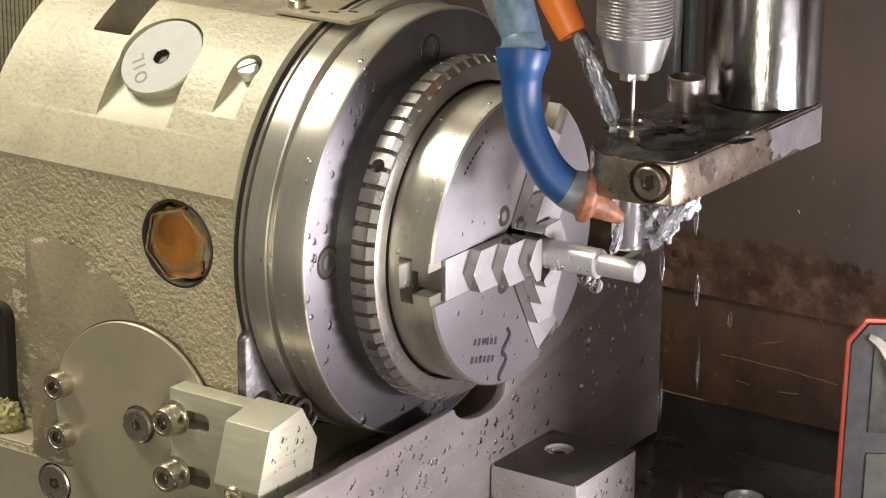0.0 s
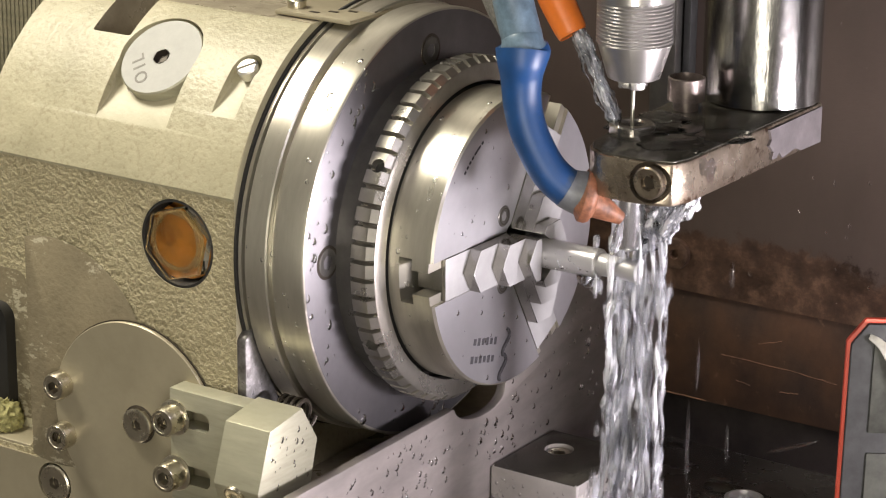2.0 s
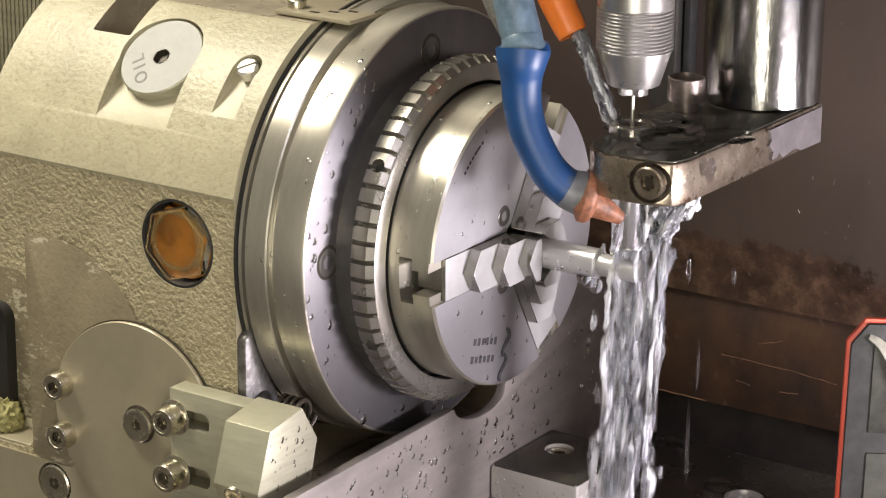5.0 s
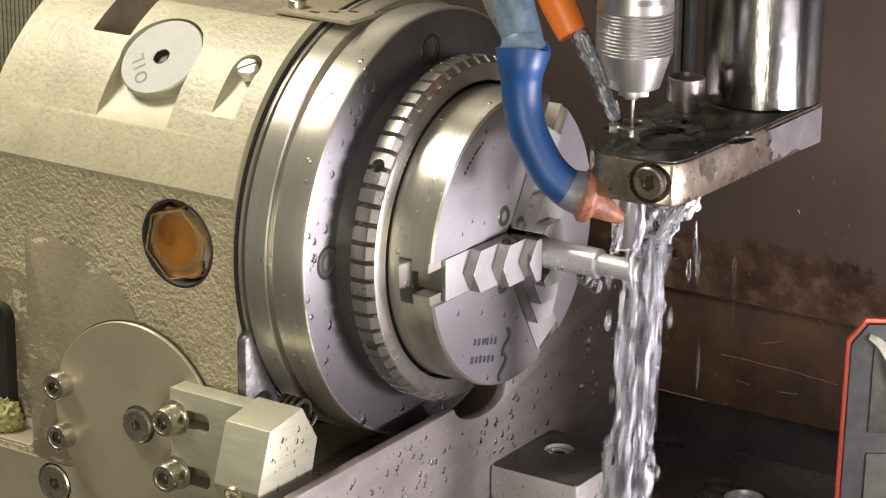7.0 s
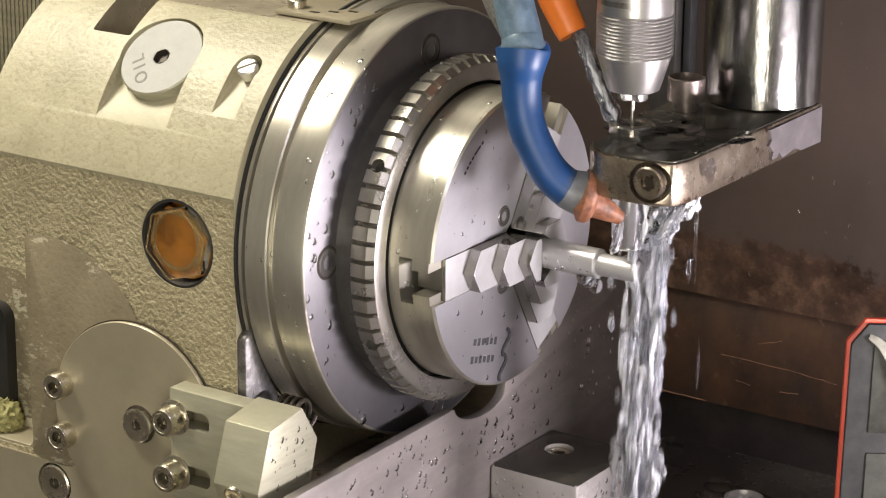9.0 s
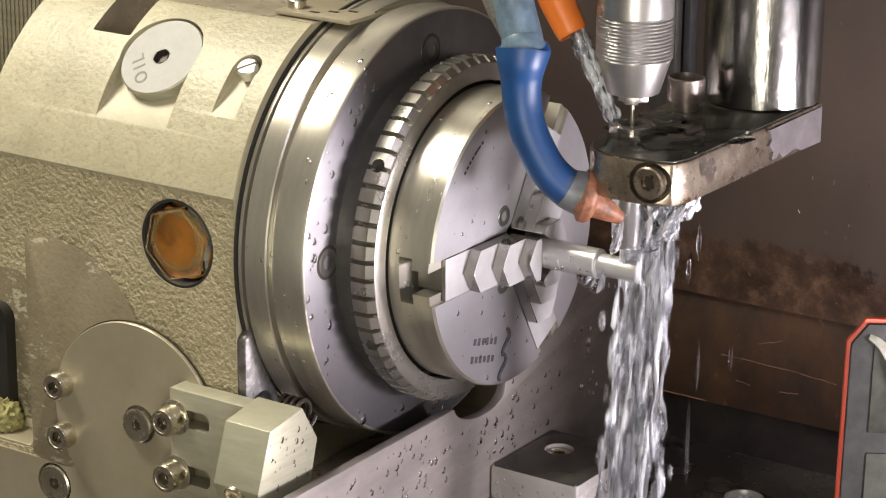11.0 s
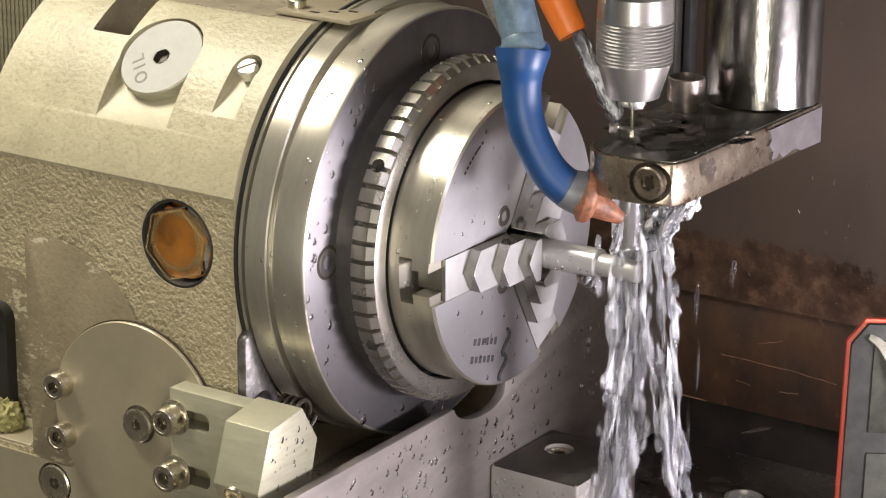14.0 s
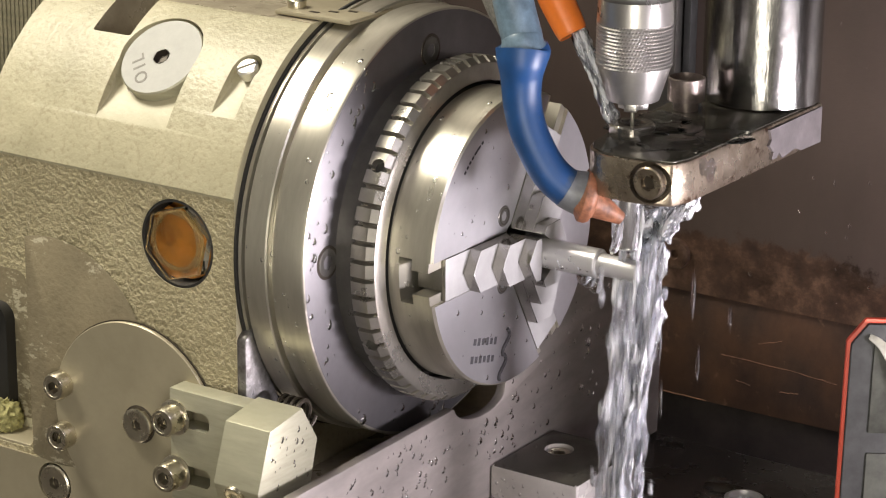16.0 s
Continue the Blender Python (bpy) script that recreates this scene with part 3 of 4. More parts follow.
    # ledge and deposit in the side window, and black painted for the hole's shade
    part("window_ledge", box((-0.19, FRONT + 0.001, -0.0868), (-0.1516, FRONT + 0.015, -0.0850), 0.0004), SMOOTH, head)
    part("window_back", box((-0.20, FRONT + 0.0157, -0.092), (-0.1514, FRONT + 0.019, -0.012), 0.0004), SCRAPED, head)
    part("window_hole_shade", box((-0.195, FRONT + 0.0150, -0.088), (-0.1725, FRONT + 0.0170, -0.0400), 0.0060, Matrix(), None, 5), BLACK, head, "black block painted for the shade in the side opening")
    return head


indexing_head()


def deposit():
    bm = bmesh.new()
    bmesh.ops.create_icosphere(bm, subdivisions=4, radius=0.0068)
    for v in bm.verts:
        v.co *= 1 + 0.35 * noise.noise(v.co * 500) + 0.2 * noise.noise(v.co * 1400)
        v.co = v.co + Vector((-0.1738, FRONT + 0.009, -0.0818))
    tagged(part("residue_lump", bm, SPONGE), "crumbly green-brown lump in the side opening", "residue")


deposit()


# ---- clamp: slotted bar and chamfered stop block ----
def stop():
    st = thing("stop_bracket", "milled aluminium stop block on a slotted bar", "bracket")
    bar = part("slotted_bar", box((-0.0805, -0.085, -0.0838), (-0.044, -0.0771, -0.0440), 0.0004), ALU, st)
    cut(bar, [prism([(-0.077, -0.0505), (-0.0655, -0.0505), (-0.0640, -0.052), (-0.0640, -0.0556), (-0.0655, -0.057), (-0.077, -0.057)], "y", -0.1, -0.07),
              prism([(-0.077, -0.0703), (-0.0655, -0.0703), (-0.0640, -0.0718), (-0.0640, -0.0753), (-0.0655, -0.0768), (-0.077, -0.0768)], "y", -0.1, -0.07)])
    for z in (-0.0541, -0.0738):
        w = part("washer", lathe([(0, 0.0062), (0.0006, 0.0062), (0.0008, 0.0058), (0.0008, 0.003)], 40, Matrix.Translation((-0.0783, -0.085, z)) @ TOFRONT), SCREW, st)
        socket_screw(st, (-0.0783, -0.0858, z), 0.0049, 0.0062)
    poly = [(-0.0792, -0.0420), (-0.0963, -0.0447), (-0.1030, -0.0640), (-0.0985, -0.0760), (-0.083, -0.0790), (-0.0762, -0.0735), (-0.0713, -0.0548)]
    part("stop_block", prism(poly, "x", -0.0480, -0.0300, 0.0003), ALU, st, "milled block with chamfered edges")
    socket_screw(st, (-0.0400, -0.1012, -0.0668), 0.0040, 0.0016, Matrix.Rotation(radians(-90), 4, "Z") @ pose(0, 0, 0, 0, 28), name="set_screw", hexr=0.55)
    turns = 4
    pts = [(-0.050 + 0.0105 * i / (24 * turns), -0.0700 + 0.0048 * math.cos(2 * math.pi * i / 24), -0.0500 + 0.0048 * math.sin(2 * math.pi * i / 24)) for i in range(24 * turns)]
    part("spring", tube([(x + 0.0008, y + 0.005, z - 0.0012) for x, y, z in pts], [0.0008] * len(pts), 8), SOCKET, st, "dark coil spring")


stop()


# ---- cross plate, riser ----
def cross_plate():
    X1 = -0.0195
    notch = [(0.0098 + 0.0163 * math.cos(a), -0.0640 + 0.0070 * math.sin(a) - 0.0012 * math.cos(a)) for a in np.linspace(math.pi * 1.02, math.pi * 1.97, 16)]
    poly = [(-0.16, -0.1185), (0.1392, -0.1185), (0.1392, -0.0400), (0.030, -0.0400), (0.0268, -0.0600)] + notch[::-1] + [(-0.16, -0.0648)]
    tagged(part("cross_plate", prism(poly, "x", -0.0232, X1, 0.0004), PLATE), "ground steel plate, notched, beaded with water", "steel plate")


cross_plate()


def base_plate():
    b = part("head_base", box((-0.0628, -0.13, -0.12), (-0.0234, 0.135, -0.0862), 0.001), OILYBASE)
    tagged(b, "oily machined steel base under the indexing head", "base plate")


base_plate()


def riser():
    r = thing("riser_block", "wet ground steel riser block with a counterbored hole", "block")
    b = part("body", box((-0.0194, 0.0166, -0.12), (0.0163, 0.0587, -0.0914), 0.0012), BLOCK, r)
    cut(b, [lathe([(-0.008, 0), (-0.008, 0.0053), (0.02, 0.0053), (0.02, 0)], 40, Matrix.Translation((-0.0069, 0.0431, -0.0914)) @ pose(0, 0, 0, 0, -90))])
    b.data.materials.append(WET)
    for f in b.data.polygons:
        f.material_index = 1 if f.normal.z > 0.9 else 0
    socket_screw(r, (-0.0069, 0.0431, -0.0976), 0.0045, 0.005, pose(0, 0, 0, 0, -90))


riser()


# ---- three-jaw chuck ----
AXIS = -0.0026
def chuck():
    ch = thing("three_jaw_chuck", "polished steel three-jaw chuck clamping a small rod, wet", "chuck")
    body = part("body", lathe([(-0.0170, 0.0500), (-0.0008, 0.0500), (0, 0.0493), (0, 0.0072), (-0.0170, 0.0072)], 160, None, None, True), STEEL, ch)
    turn = [Matrix.Translation((0, 0, AXIS - 0.0006)) @ pose(0, 0, 0, a) for a in (180, 60, -60)]
    for m in turn:
        body.data.transform(m.inverted())
        cut(body, [box((-0.0128, 0.004, -0.0041), (0.01, 0.07, 0.0041)), box((-0.0128, 0.003, -0.0078), (-0.0079, 0.07, 0.0078)), box((-0.0014, 0.003, -0.0074), (0.01, 0.07, 0.0074))])
        body.data.transform(m)
    body.data.materials.append(SATIN)
    for f in body.data.polygons:
        f.material_index = 1 if f.normal.x > 0.95 and f.center.x > -0.0005 else 0
    for m in turn:
        # Jaw body in a darker steel than its front faces.
        bm = box((-0.0106, 0.008, -0.0039), (-0.0010, 0.0425, 0.0039), 0.0003, m)
        jaw = part("jaw", box((-0.0013, 0.006, -0.0072), (0.0003, 0.0425, 0.0072), 0.0003, m, bm), JAWSIDE, ch, "hardened stepped jaw")
        jaw.data.materials.append(JAWFRONT)
        for f in jaw.data.polygons:
            f.material_index = 1 if abs(f.normal.x) > 0.9 and f.center.x > 0.0001 else 0
        # three steps, each pointed outward in the middle of the jaw's width
        for k, (x0, x1, mid, side) in enumerate(((0.0002, 0.0045, 0.0324, 0.0282), (0.0043, 0.0090, 0.0218, 0.0177), (0.0088, 0.0135, 0.0127, 0.0082))):
            poly = [(side, -0.0072), (mid, 0.0), (side, 0.0072), (0.0052, 0.0072), (0.0046, 0.0), (0.0052, -0.0072)]
            st = part("step", prism(poly, "x", x0, x1, 0.0002, None, m), JAW, jaw, "", 20)
            st.data.materials.append(JAWFRONT)
            for f in st.data.polygons:
                f.material_index = 1 if f.normal.x > 0.9 else 0
    for a in (120, 0, -120):
        socket_screw(ch, (-0.0016, 0.0152 * math.cos(radians(a)), AXIS + 0.0008 + 0.0135 * math.sin(radians(a))), 0.0036, 0.0019, Matrix(), DARKSTEEL, 0.5, name="face_screw")
        part("screw_seam", lathe([(0.00005, 0.0028), (0.00035, 0.0029), (0.00035, 0.0025), (0.00005, 0.0025)], 40, Matrix.Translation((0, 0.0152 * math.cos(radians(a)), AXIS + 0.0008 + 0.0135 * math.sin(radians(a)))), None, True), SOCKET, ch)
    # back plate and toothed ring
    part("back_plate", lathe([(-0.0333, 0.045), (-0.0333, 0.0565), (-0.0254, 0.0565), (-0.0254, 0.05)], 128), DARKSTEEL, ch)
    # Black ring paints the shadow line between toothed ring and chuck body.
    part("gap_shade", lathe([(-0.0200, 0.0498), (-0.0168, 0.0498), (-0.0168, 0.047)], 128), BLACK, ch)
    n = 60
    bm = bmesh.new()
    rows = []
    for x, top, deep in ((-0.0256, 0.0560, 0.0), (-0.0256, 0.0590, 0.0024), (-0.0253, 0.0592, 0.0026), (-0.0196, 0.0592, 0.0026), (-0.0194, 0.0590, 0.0024), (-0.0178, 0.0576, 0.0006), (-0.0174, 0.0572, 0.0), (-0.0172, 0.0568, 0.0), (-0.0172, 0.0513, 0.0), (-0.0210, 0.0511, 0.0)):
        ring = []
        for i in range(n):
            for da, sunk in ((0.0, 1.0), (0.05, 0.95), (0.14, 0.0), (0.5, 0.0), (0.86, 0.0), (0.95, 0.95)):
                a = 2 * math.pi * (i + da) / n + radians(2.7)
                r = top - deep * sunk
                ring.append(bm.verts.new((x, r * math.cos(a), r * math.sin(a))))
        rows.append(ring)
    for a, b in zip(rows, rows[1:]):
        for i in range(len(a)):
            j = (i + 1) % len(a)
            bm.faces.new([a[i], a[j], b[j], b[i]])
    ring = part("toothed_ring", bm, RINGSTEEL, ch, "toothed steel adjusting ring", 16)
    for a in (145.9, 206.8, 84, 268):
        place = pose(0, 0, 0, a) @ Matrix.Translation((-0.0218, 0.0592, 0)) @ pose(0, 0, 0, 0, 0, 90)
        cut(ring, [lathe([(-0.006, 0), (-0.006, 0.0024), (0.002, 0.0024), (0.002, 0)], 24, place)])
        # Black bottom painted in to deepen the shade of the tommy hole.
        part("tommy_hole_shade", lathe([(-0.0059, 0.0023), (-0.0030, 0.0023), (-0.0030, 0)], 24, place), BLACK, ring)
    # maker's mark as plain inked shapes
    def mark(y, z, w, h, ang=-12):
        part("mark_bar", box((0.00004, -w / 2, -h / 2), (0.0001, w / 2, h / 2), 0.00002, Matrix.Translation((0, y, z)) @ pose(0, 0, 0, ang)), INK, body)
    for i in range(6):
        mark(-0.0118 - i * 0.0025, -0.0325 + i * 0.0006, 0.0016, 0.0026 - 0.0004 * (i % 2))
        mark(-0.0135 - i * 0.0025, -0.0383 + i * 0.0006, 0.0016, 0.0026 - 0.0004 * ((i + 1) % 2))
    for y, z in ((-0.0055, -0.0345), (-0.0076, -0.0428)):
        pts = [(0.00025, y + 0.0021 * math.sin(k * 0.62 + 0.4), z + 0.0042 - 0.0011 * k) for k in range(9)]
        part("mark_swash", tube(spline(pts, 4), [0.00062] * 33, 8), INK, body)
    for i in range(9):
        a = radians(136 - i * 2.6 + (4 if i > 5 else 0))
        mark(0.0435 * math.cos(a), 0.0435 * math.sin(a), 0.0009, 0.0013, math.degrees(a))
    return ch


chuck()


def workpiece():
    w = part("turned_rod", lathe([(0.004, 0), (0.004, 0.0050), (0.0325, 0.0050), (0.0330, 0.0046), (0.0330, 0.0037), (0.0475, 0.0037), (0.0482, 0.0030), (0.0482, 0)], 64, Matrix.Translation((0, 0, AXIS))), GROUND)
    tagged(w, "small turned steel rod, wet, gripped in the chuck jaws", "workpiece")


workpiece()


# ---- electrode guide arm ----
GX, GY, TOP = 0.0437, -0.001, 0.0436


def guide_arm():
    ga = thing("guide_arm", "stained steel electrode guide arm with a clamp screw, running with water", "guide arm")
    poly = [(0.0375, -0.010), (0.0392, -0.0195), (0.0420, -0.0242), (0.0477, -0.0282), (0.0560, -0.0292), (0.0674, -0.0280), (0.0722, -0.0255), (0.0746, -0.0190), (0.0752, 0.0228), (0.0758, 0.0712), (0.0705, 0.0745), (0.030, 0.0745), (0.0345, 0.035)]
    arm = part("arm", prism(poly, "z", 0.0298, TOP, 0.0008), RUSTED, ga)
    cut(arm, [lathe([(-0.004, 0), (-0.004, 0.0066), (0.03, 0.0066), (0.03, 0)], 48, Matrix.Translation((0.0655, -0.0285, 0.0372)) @ TOFRONT)])
    # Ragged patch, paler than the rest of the arm.
    rag = [(0.0702, 0.0302), (0.0702, 0.0425), (0.032, 0.0425), (0.0335, 0.0390), (0.0318, 0.0372), (0.0350, 0.0345), (0.0338, 0.0322), (0.0375, 0.0318), (0.0392, 0.0335), (0.0420, 0.0310), (0.0510, 0.0322), (0.0560, 0.0305)]
    part("pale_patch", prism(rag, "x", 0.0750, 0.0763, 0.0), PATCH, ga, "pale ragged patch on the side of the arm")
    part("wet_top", prism([(0.055 + (x - 0.055) * 0.965, 0.03 + (y - 0.03) * 0.98) for x, y in poly], "z", TOP, TOP + 0.0006, 0.0002), WET, ga, "dark wet film on the arm")
    socket_screw(ga, (0.0655, -0.0262, 0.0372), 0.0052, 0.0030, TOFRONT, RUSTED, name="clamp_screw")
    m = Matrix.Translation((GX, GY, 0)) @ pose(0, 0, 0, 0, -90)
    part("guide_bush", lathe([(TOP, 0.0074), (TOP + 0.0030, 0.0074), (TOP + 0.0036, 0.0069), (TOP + 0.0036, 0.0046), (TOP + 0.0030, 0.0040), (TOP + 0.0004, 0.0036), (TOP + 0.0004, 0)], 48, m), BUSH, ga, "wet steel guide bush")
    part("guide_tube", lathe([(0.0292, 0.0058), (0.0092, 0.0056), (0.0078, 0.0050), (0.0060, 0.0050), (0.0052, 0.0040), (0.0052, 0)], 48, m), GUIDE, ga, "polished guide tube")
    c = Matrix.Translation((0.0440, 0.034, 0)) @ pose(0, 0, 0, 0, -90)
    part("socket_post", lathe([(TOP, 0.0042), (TOP + 0.004, 0.0042), (TOP + 0.004, 0.0062), (TOP + 0.0115, 0.0062), (TOP + 0.0118, 0.0056), (TOP + 0.007, 0.0052), (TOP + 0.007, 0)], 40, c), POST, ga, "small stained hollow post")
    return ga


guide_arm()


def column():
    m = Matrix.Translation((0.0570, 0.0626, 0)) @ pose(0, 0, 0, 0, -90)
    tagged(part("guide_column", lathe([(TOP + 0.0006, 0.0193), (TOP + 0.0012, 0.0198), (0.30, 0.0198), (0.30, 0)], 96, m), CHROME), "bright chromed column with water marks", "column")
    r = thing("back_rail", "dark slide rail on the tank wall", "rail")
    part("rail", box((-0.0345, 0.150, -0.002), (-0.0235, 0.1596, 0.4), 0.0008), DARKSTEEL, r)
    part("cover_strip", box((-0.0225, 0.154, -0.002), (-0.0195, 0.1596, 0.4), 0.0005), CASEEDGE, r)


column()


def shading_head():
    h = thing("shading_head_block", "unseen dark stand-in for the drilling head, added to cast shade", "machine head")
    # Unseen block for the drilling head, sized to shade the ring and wall.
    part("housing", box((-0.012, -0.058, 0.130), (0.20, 0.158, 0.42), 0.006), CASEEDGE, h)


shading_head()

# ---- drill chuck with electrode ----
def drill_chuck():
    dc = thing("drill_chuck", "keyless steel drill chuck with knurled sleeve", "drill chuck")
    m = pose(0, 0, 0, 0, -90)
    part("shank", lathe([(0.0288, 0.0122), (0.0290, 0.0122), (0.0363, 0.0120), (0.0370, 0.0112), (0.0384, 0.0108), (0.0392, 0.0115), (0.0458, 0.0115), (0.0464, 0.0108), (0.12, 0.0108), (0.12, 0)], 72, m), CHUCKSTEEL, dc, "satin collar with worn markings")
    bm = bmesh.new()
    n, rows = 72, 12
    grid = []
    for j in range(rows * 2 + 1):
        z = 0.0150 + 0.0138 * j / (rows * 2)
        r0 = 0.0120
        ring = []
        for i in range(n * 2):
            a = math.pi * (i + 0.5 * (j % 2)) / n
            r = r0 + (0.00042 if (i % 2 == 0) ^ (j % 4 >= 2) and j % 2 == 0 else 0.0001 if j % 2 == 0 else -0.0001)
            ring.append(bm.verts.new((r * math.cos(a), r * math.sin(a), z)))
        grid.append(ring)
    for a, b in zip(grid, grid[1:]):
        for i in range(n * 2):
            j = (i + 1) % (n * 2)
            bm.faces.new([a[i], a[j], b[j], b[i]])
    bm.faces.new(grid[-1]), bm.faces.new(grid[0][::-1])
    part("knurled_sleeve", bm, CHUCKSTEEL, dc, "diamond knurled sleeve", 15)
    part("nose", lathe([(0.0032, 0.0), (0.0032, 0.0076), (0.0036, 0.0084), (0.0142, 0.0117), (0.0150, 0.0118), (0.0150, 0)], 72, m), CHUCKSTEEL, dc, "polished conical nose")
    for k in range(3):
        part("jaw", box((0.0006, -0.0021, 0.0), (0.0046, 0.0021, 0.0045), 0.0004, pose(0, 0, 0, 0, 0, 120 * k + 20)), CHUCKSTEEL, dc)
    for i in range(7):
        part("mark_bar", box((-0.00003, -0.0005, -0.0009), (0.00003, 0.0005, 0.0009), 0, pose(0, 0, 0, 0, 0, 150 + i * 7.5) @ Matrix.Translation((0.01212, 0, 0.0326))), SOCKET, dc)
    part("electrode", lathe([(-0.03, 0), (-0.03, 0.0006), (0.001, 0.0006)], 16, m), STEEL, dc, "thin brass-grey electrode tube")
    return dc


DRILL = drill_chuck()


# ---- hoses ----
def blue_hose():
    h = thing("coolant_hose", "blue segmented coolant hose with a stained orange nozzle", "hose")
    ctrl = [(0.0150, -0.030, 0.0992, 0.0066), (0.0162, -0.030, 0.0887, 0.0066), (0.0200, -0.031, 0.0786, 0.0067), (0.0213, -0.032, 0.0757, 0.0070), (0.0215, -0.032, 0.0740, 0.0086), (0.0218, -0.033, 0.0705, 0.0080), (0.0217, -0.033, 0.0648, 0.0066), (0.0221, -0.033, 0.0575, 0.0061), (0.0239, -0.033, 0.0505, 0.0060), (0.0268, -0.032, 0.0431, 0.0060), (0.0307, -0.030, 0.0357, 0.0061), (0.0355, -0.027, 0.0304, 0.0063), (0.0405, -0.0240, 0.0282, 0.0072)]
    s = spline(ctrl, 8)
    part("blue_hose", tube([p[:3] for p in s[27:]], [p[3] for p in s[27:]], 28), BLUE, h)
    part("upper_sheath", tube([p[:3] for p in s[:30]], [p[3] * 0.97 for p in s[:30]], 28), GREYHOSE, h, "worn grey-blue upper hose section")
    part("end_collar", tube([p[:3] for p in s[-9:-1]], [p[3] * 1.03 for p in s[-9:-1]], 28), plain("grey_collar", (0.15, 0.155, 0.17), 0.4, 0, 0.3, 150), h, "grey worn hose end")
    pts = spline([(0.0020, -0.025, 0.1050, 0.0058), (0.0085, -0.026, 0.0885, 0.0056), (0.0165, -0.0275, 0.0765, 0.0048)], 8)
    part("side_sleeve", tube([p[:3] for p in pts], [p[3] for p in pts], 24), plain("grey_fabric_sleeve", (0.12, 0.115, 0.105), 0.8, 0, 0.6, 700, 0.8), h, "grey speckled sleeve beside the hose")
    end, way = Vector((0.0405, -0.0240, 0.0282)), Vector((0.0050, 0.0032, -0.0016)).normalized()
    noz = [end + way * d for d in (-0.0010, -0.0010, -0.0004, 0.0016, 0.0028, 0.0038, 0.0042)]
    collar = part("orange_collar", tube(noz, [0.0066, 0.0082, 0.0088, 0.0089, 0.0082, 0.0062, 0.0030], 36), OLDORANGE, h, "stained orange nozzle collar")
    tip = spline([(0.0412, -0.0226, 0.0258, 0.0052), (0.0436, -0.0208, 0.0243, 0.0043), (0.0460, -0.0189, 0.0225, 0.0034), (0.0480, -0.0174, 0.0210, 0.0026), (0.0495, -0.0162, 0.0198, 0.0020)], 6)
    part("nozzle_tip", tube([p[:3] for p in tip], [p[3] for p in tip], 24), OLDORANGE, collar)
    return h


blue_hose()


def orange_nozzle():
    s = spline([(0.0050, 0.000, 0.1000, 0.0062), (0.0130, 0.000, 0.0848, 0.0058), (0.0192, 0.000, 0.0745, 0.0052), (0.0203, 0.000, 0.0728, 0.0046)], 8)
    h = part("flush_nozzle", tube([p[:3] for p in s], [p[3] for p in s], 28), ORANGE)
    tagged(h, "bright orange plastic flushing nozzle", "nozzle")


orange_nozzle()


# ---- dark case with red rim ----
def red_case():
    c = thing("rimmed_case", "dark grey plastic case with a red rubber rim", "case")
    m = Matrix.Translation((0.1062, 0.030, -0.12)) @ pose(0, 0, 0, 0, 0.8, 33)
    H = 0.1060
    out = [(0, 0), (0.09, 0), (0.09, H), (0.0058, H), (0.0, H - 0.0078)]
    part("rim", prism(out, "y", -0.0035, -0.0012, 0.0005, None, m), REDRIM, c)
    ins = [(0.0012, 0), (0.088, 0), (0.088, H - 0.0012), (0.0064, H - 0.0012), (0.0012, H - 0.0083)]
    part("face", prism(ins, "y", -0.0055, -0.0035, 0.0006, None, m), CASEEDGE, c)
    part("panel", box((0.0085, -0.0062, H - 0.0385), (0.085, -0.0053, H - 0.008), 0.0005, m), CASEGREY, c)
    part("panel", box((0.0085, -0.0062, 0.004), (0.085, -0.0053, H - 0.0455), 0.0005, m), CASEGREY, c)
    # Pale strip that paints a reflected highlight across the upper panel.
    glare_path = spline([(0.0068, -0.0064, 0.1010, 0.0011), (0.0105, -0.0066, 0.0985, 0.0019), (0.0140, -0.0068, 0.0940, 0.0026), (0.0165, -0.0068, 0.0870, 0.0026), (0.0180, -0.0064, 0.0790, 0.0016)], 8)
    part("highlight_streak", tube([m @ Vector(p[:3]) for p in glare_path], [p[3] for p in glare_path], 16, None, 0.25), CASEGLARE, c, "pale streak painted for a highlight on the case")


red_case()


# ---- water ----
RIGHT = Vector((0.8306, 0.5569, 0.0)).normalized()


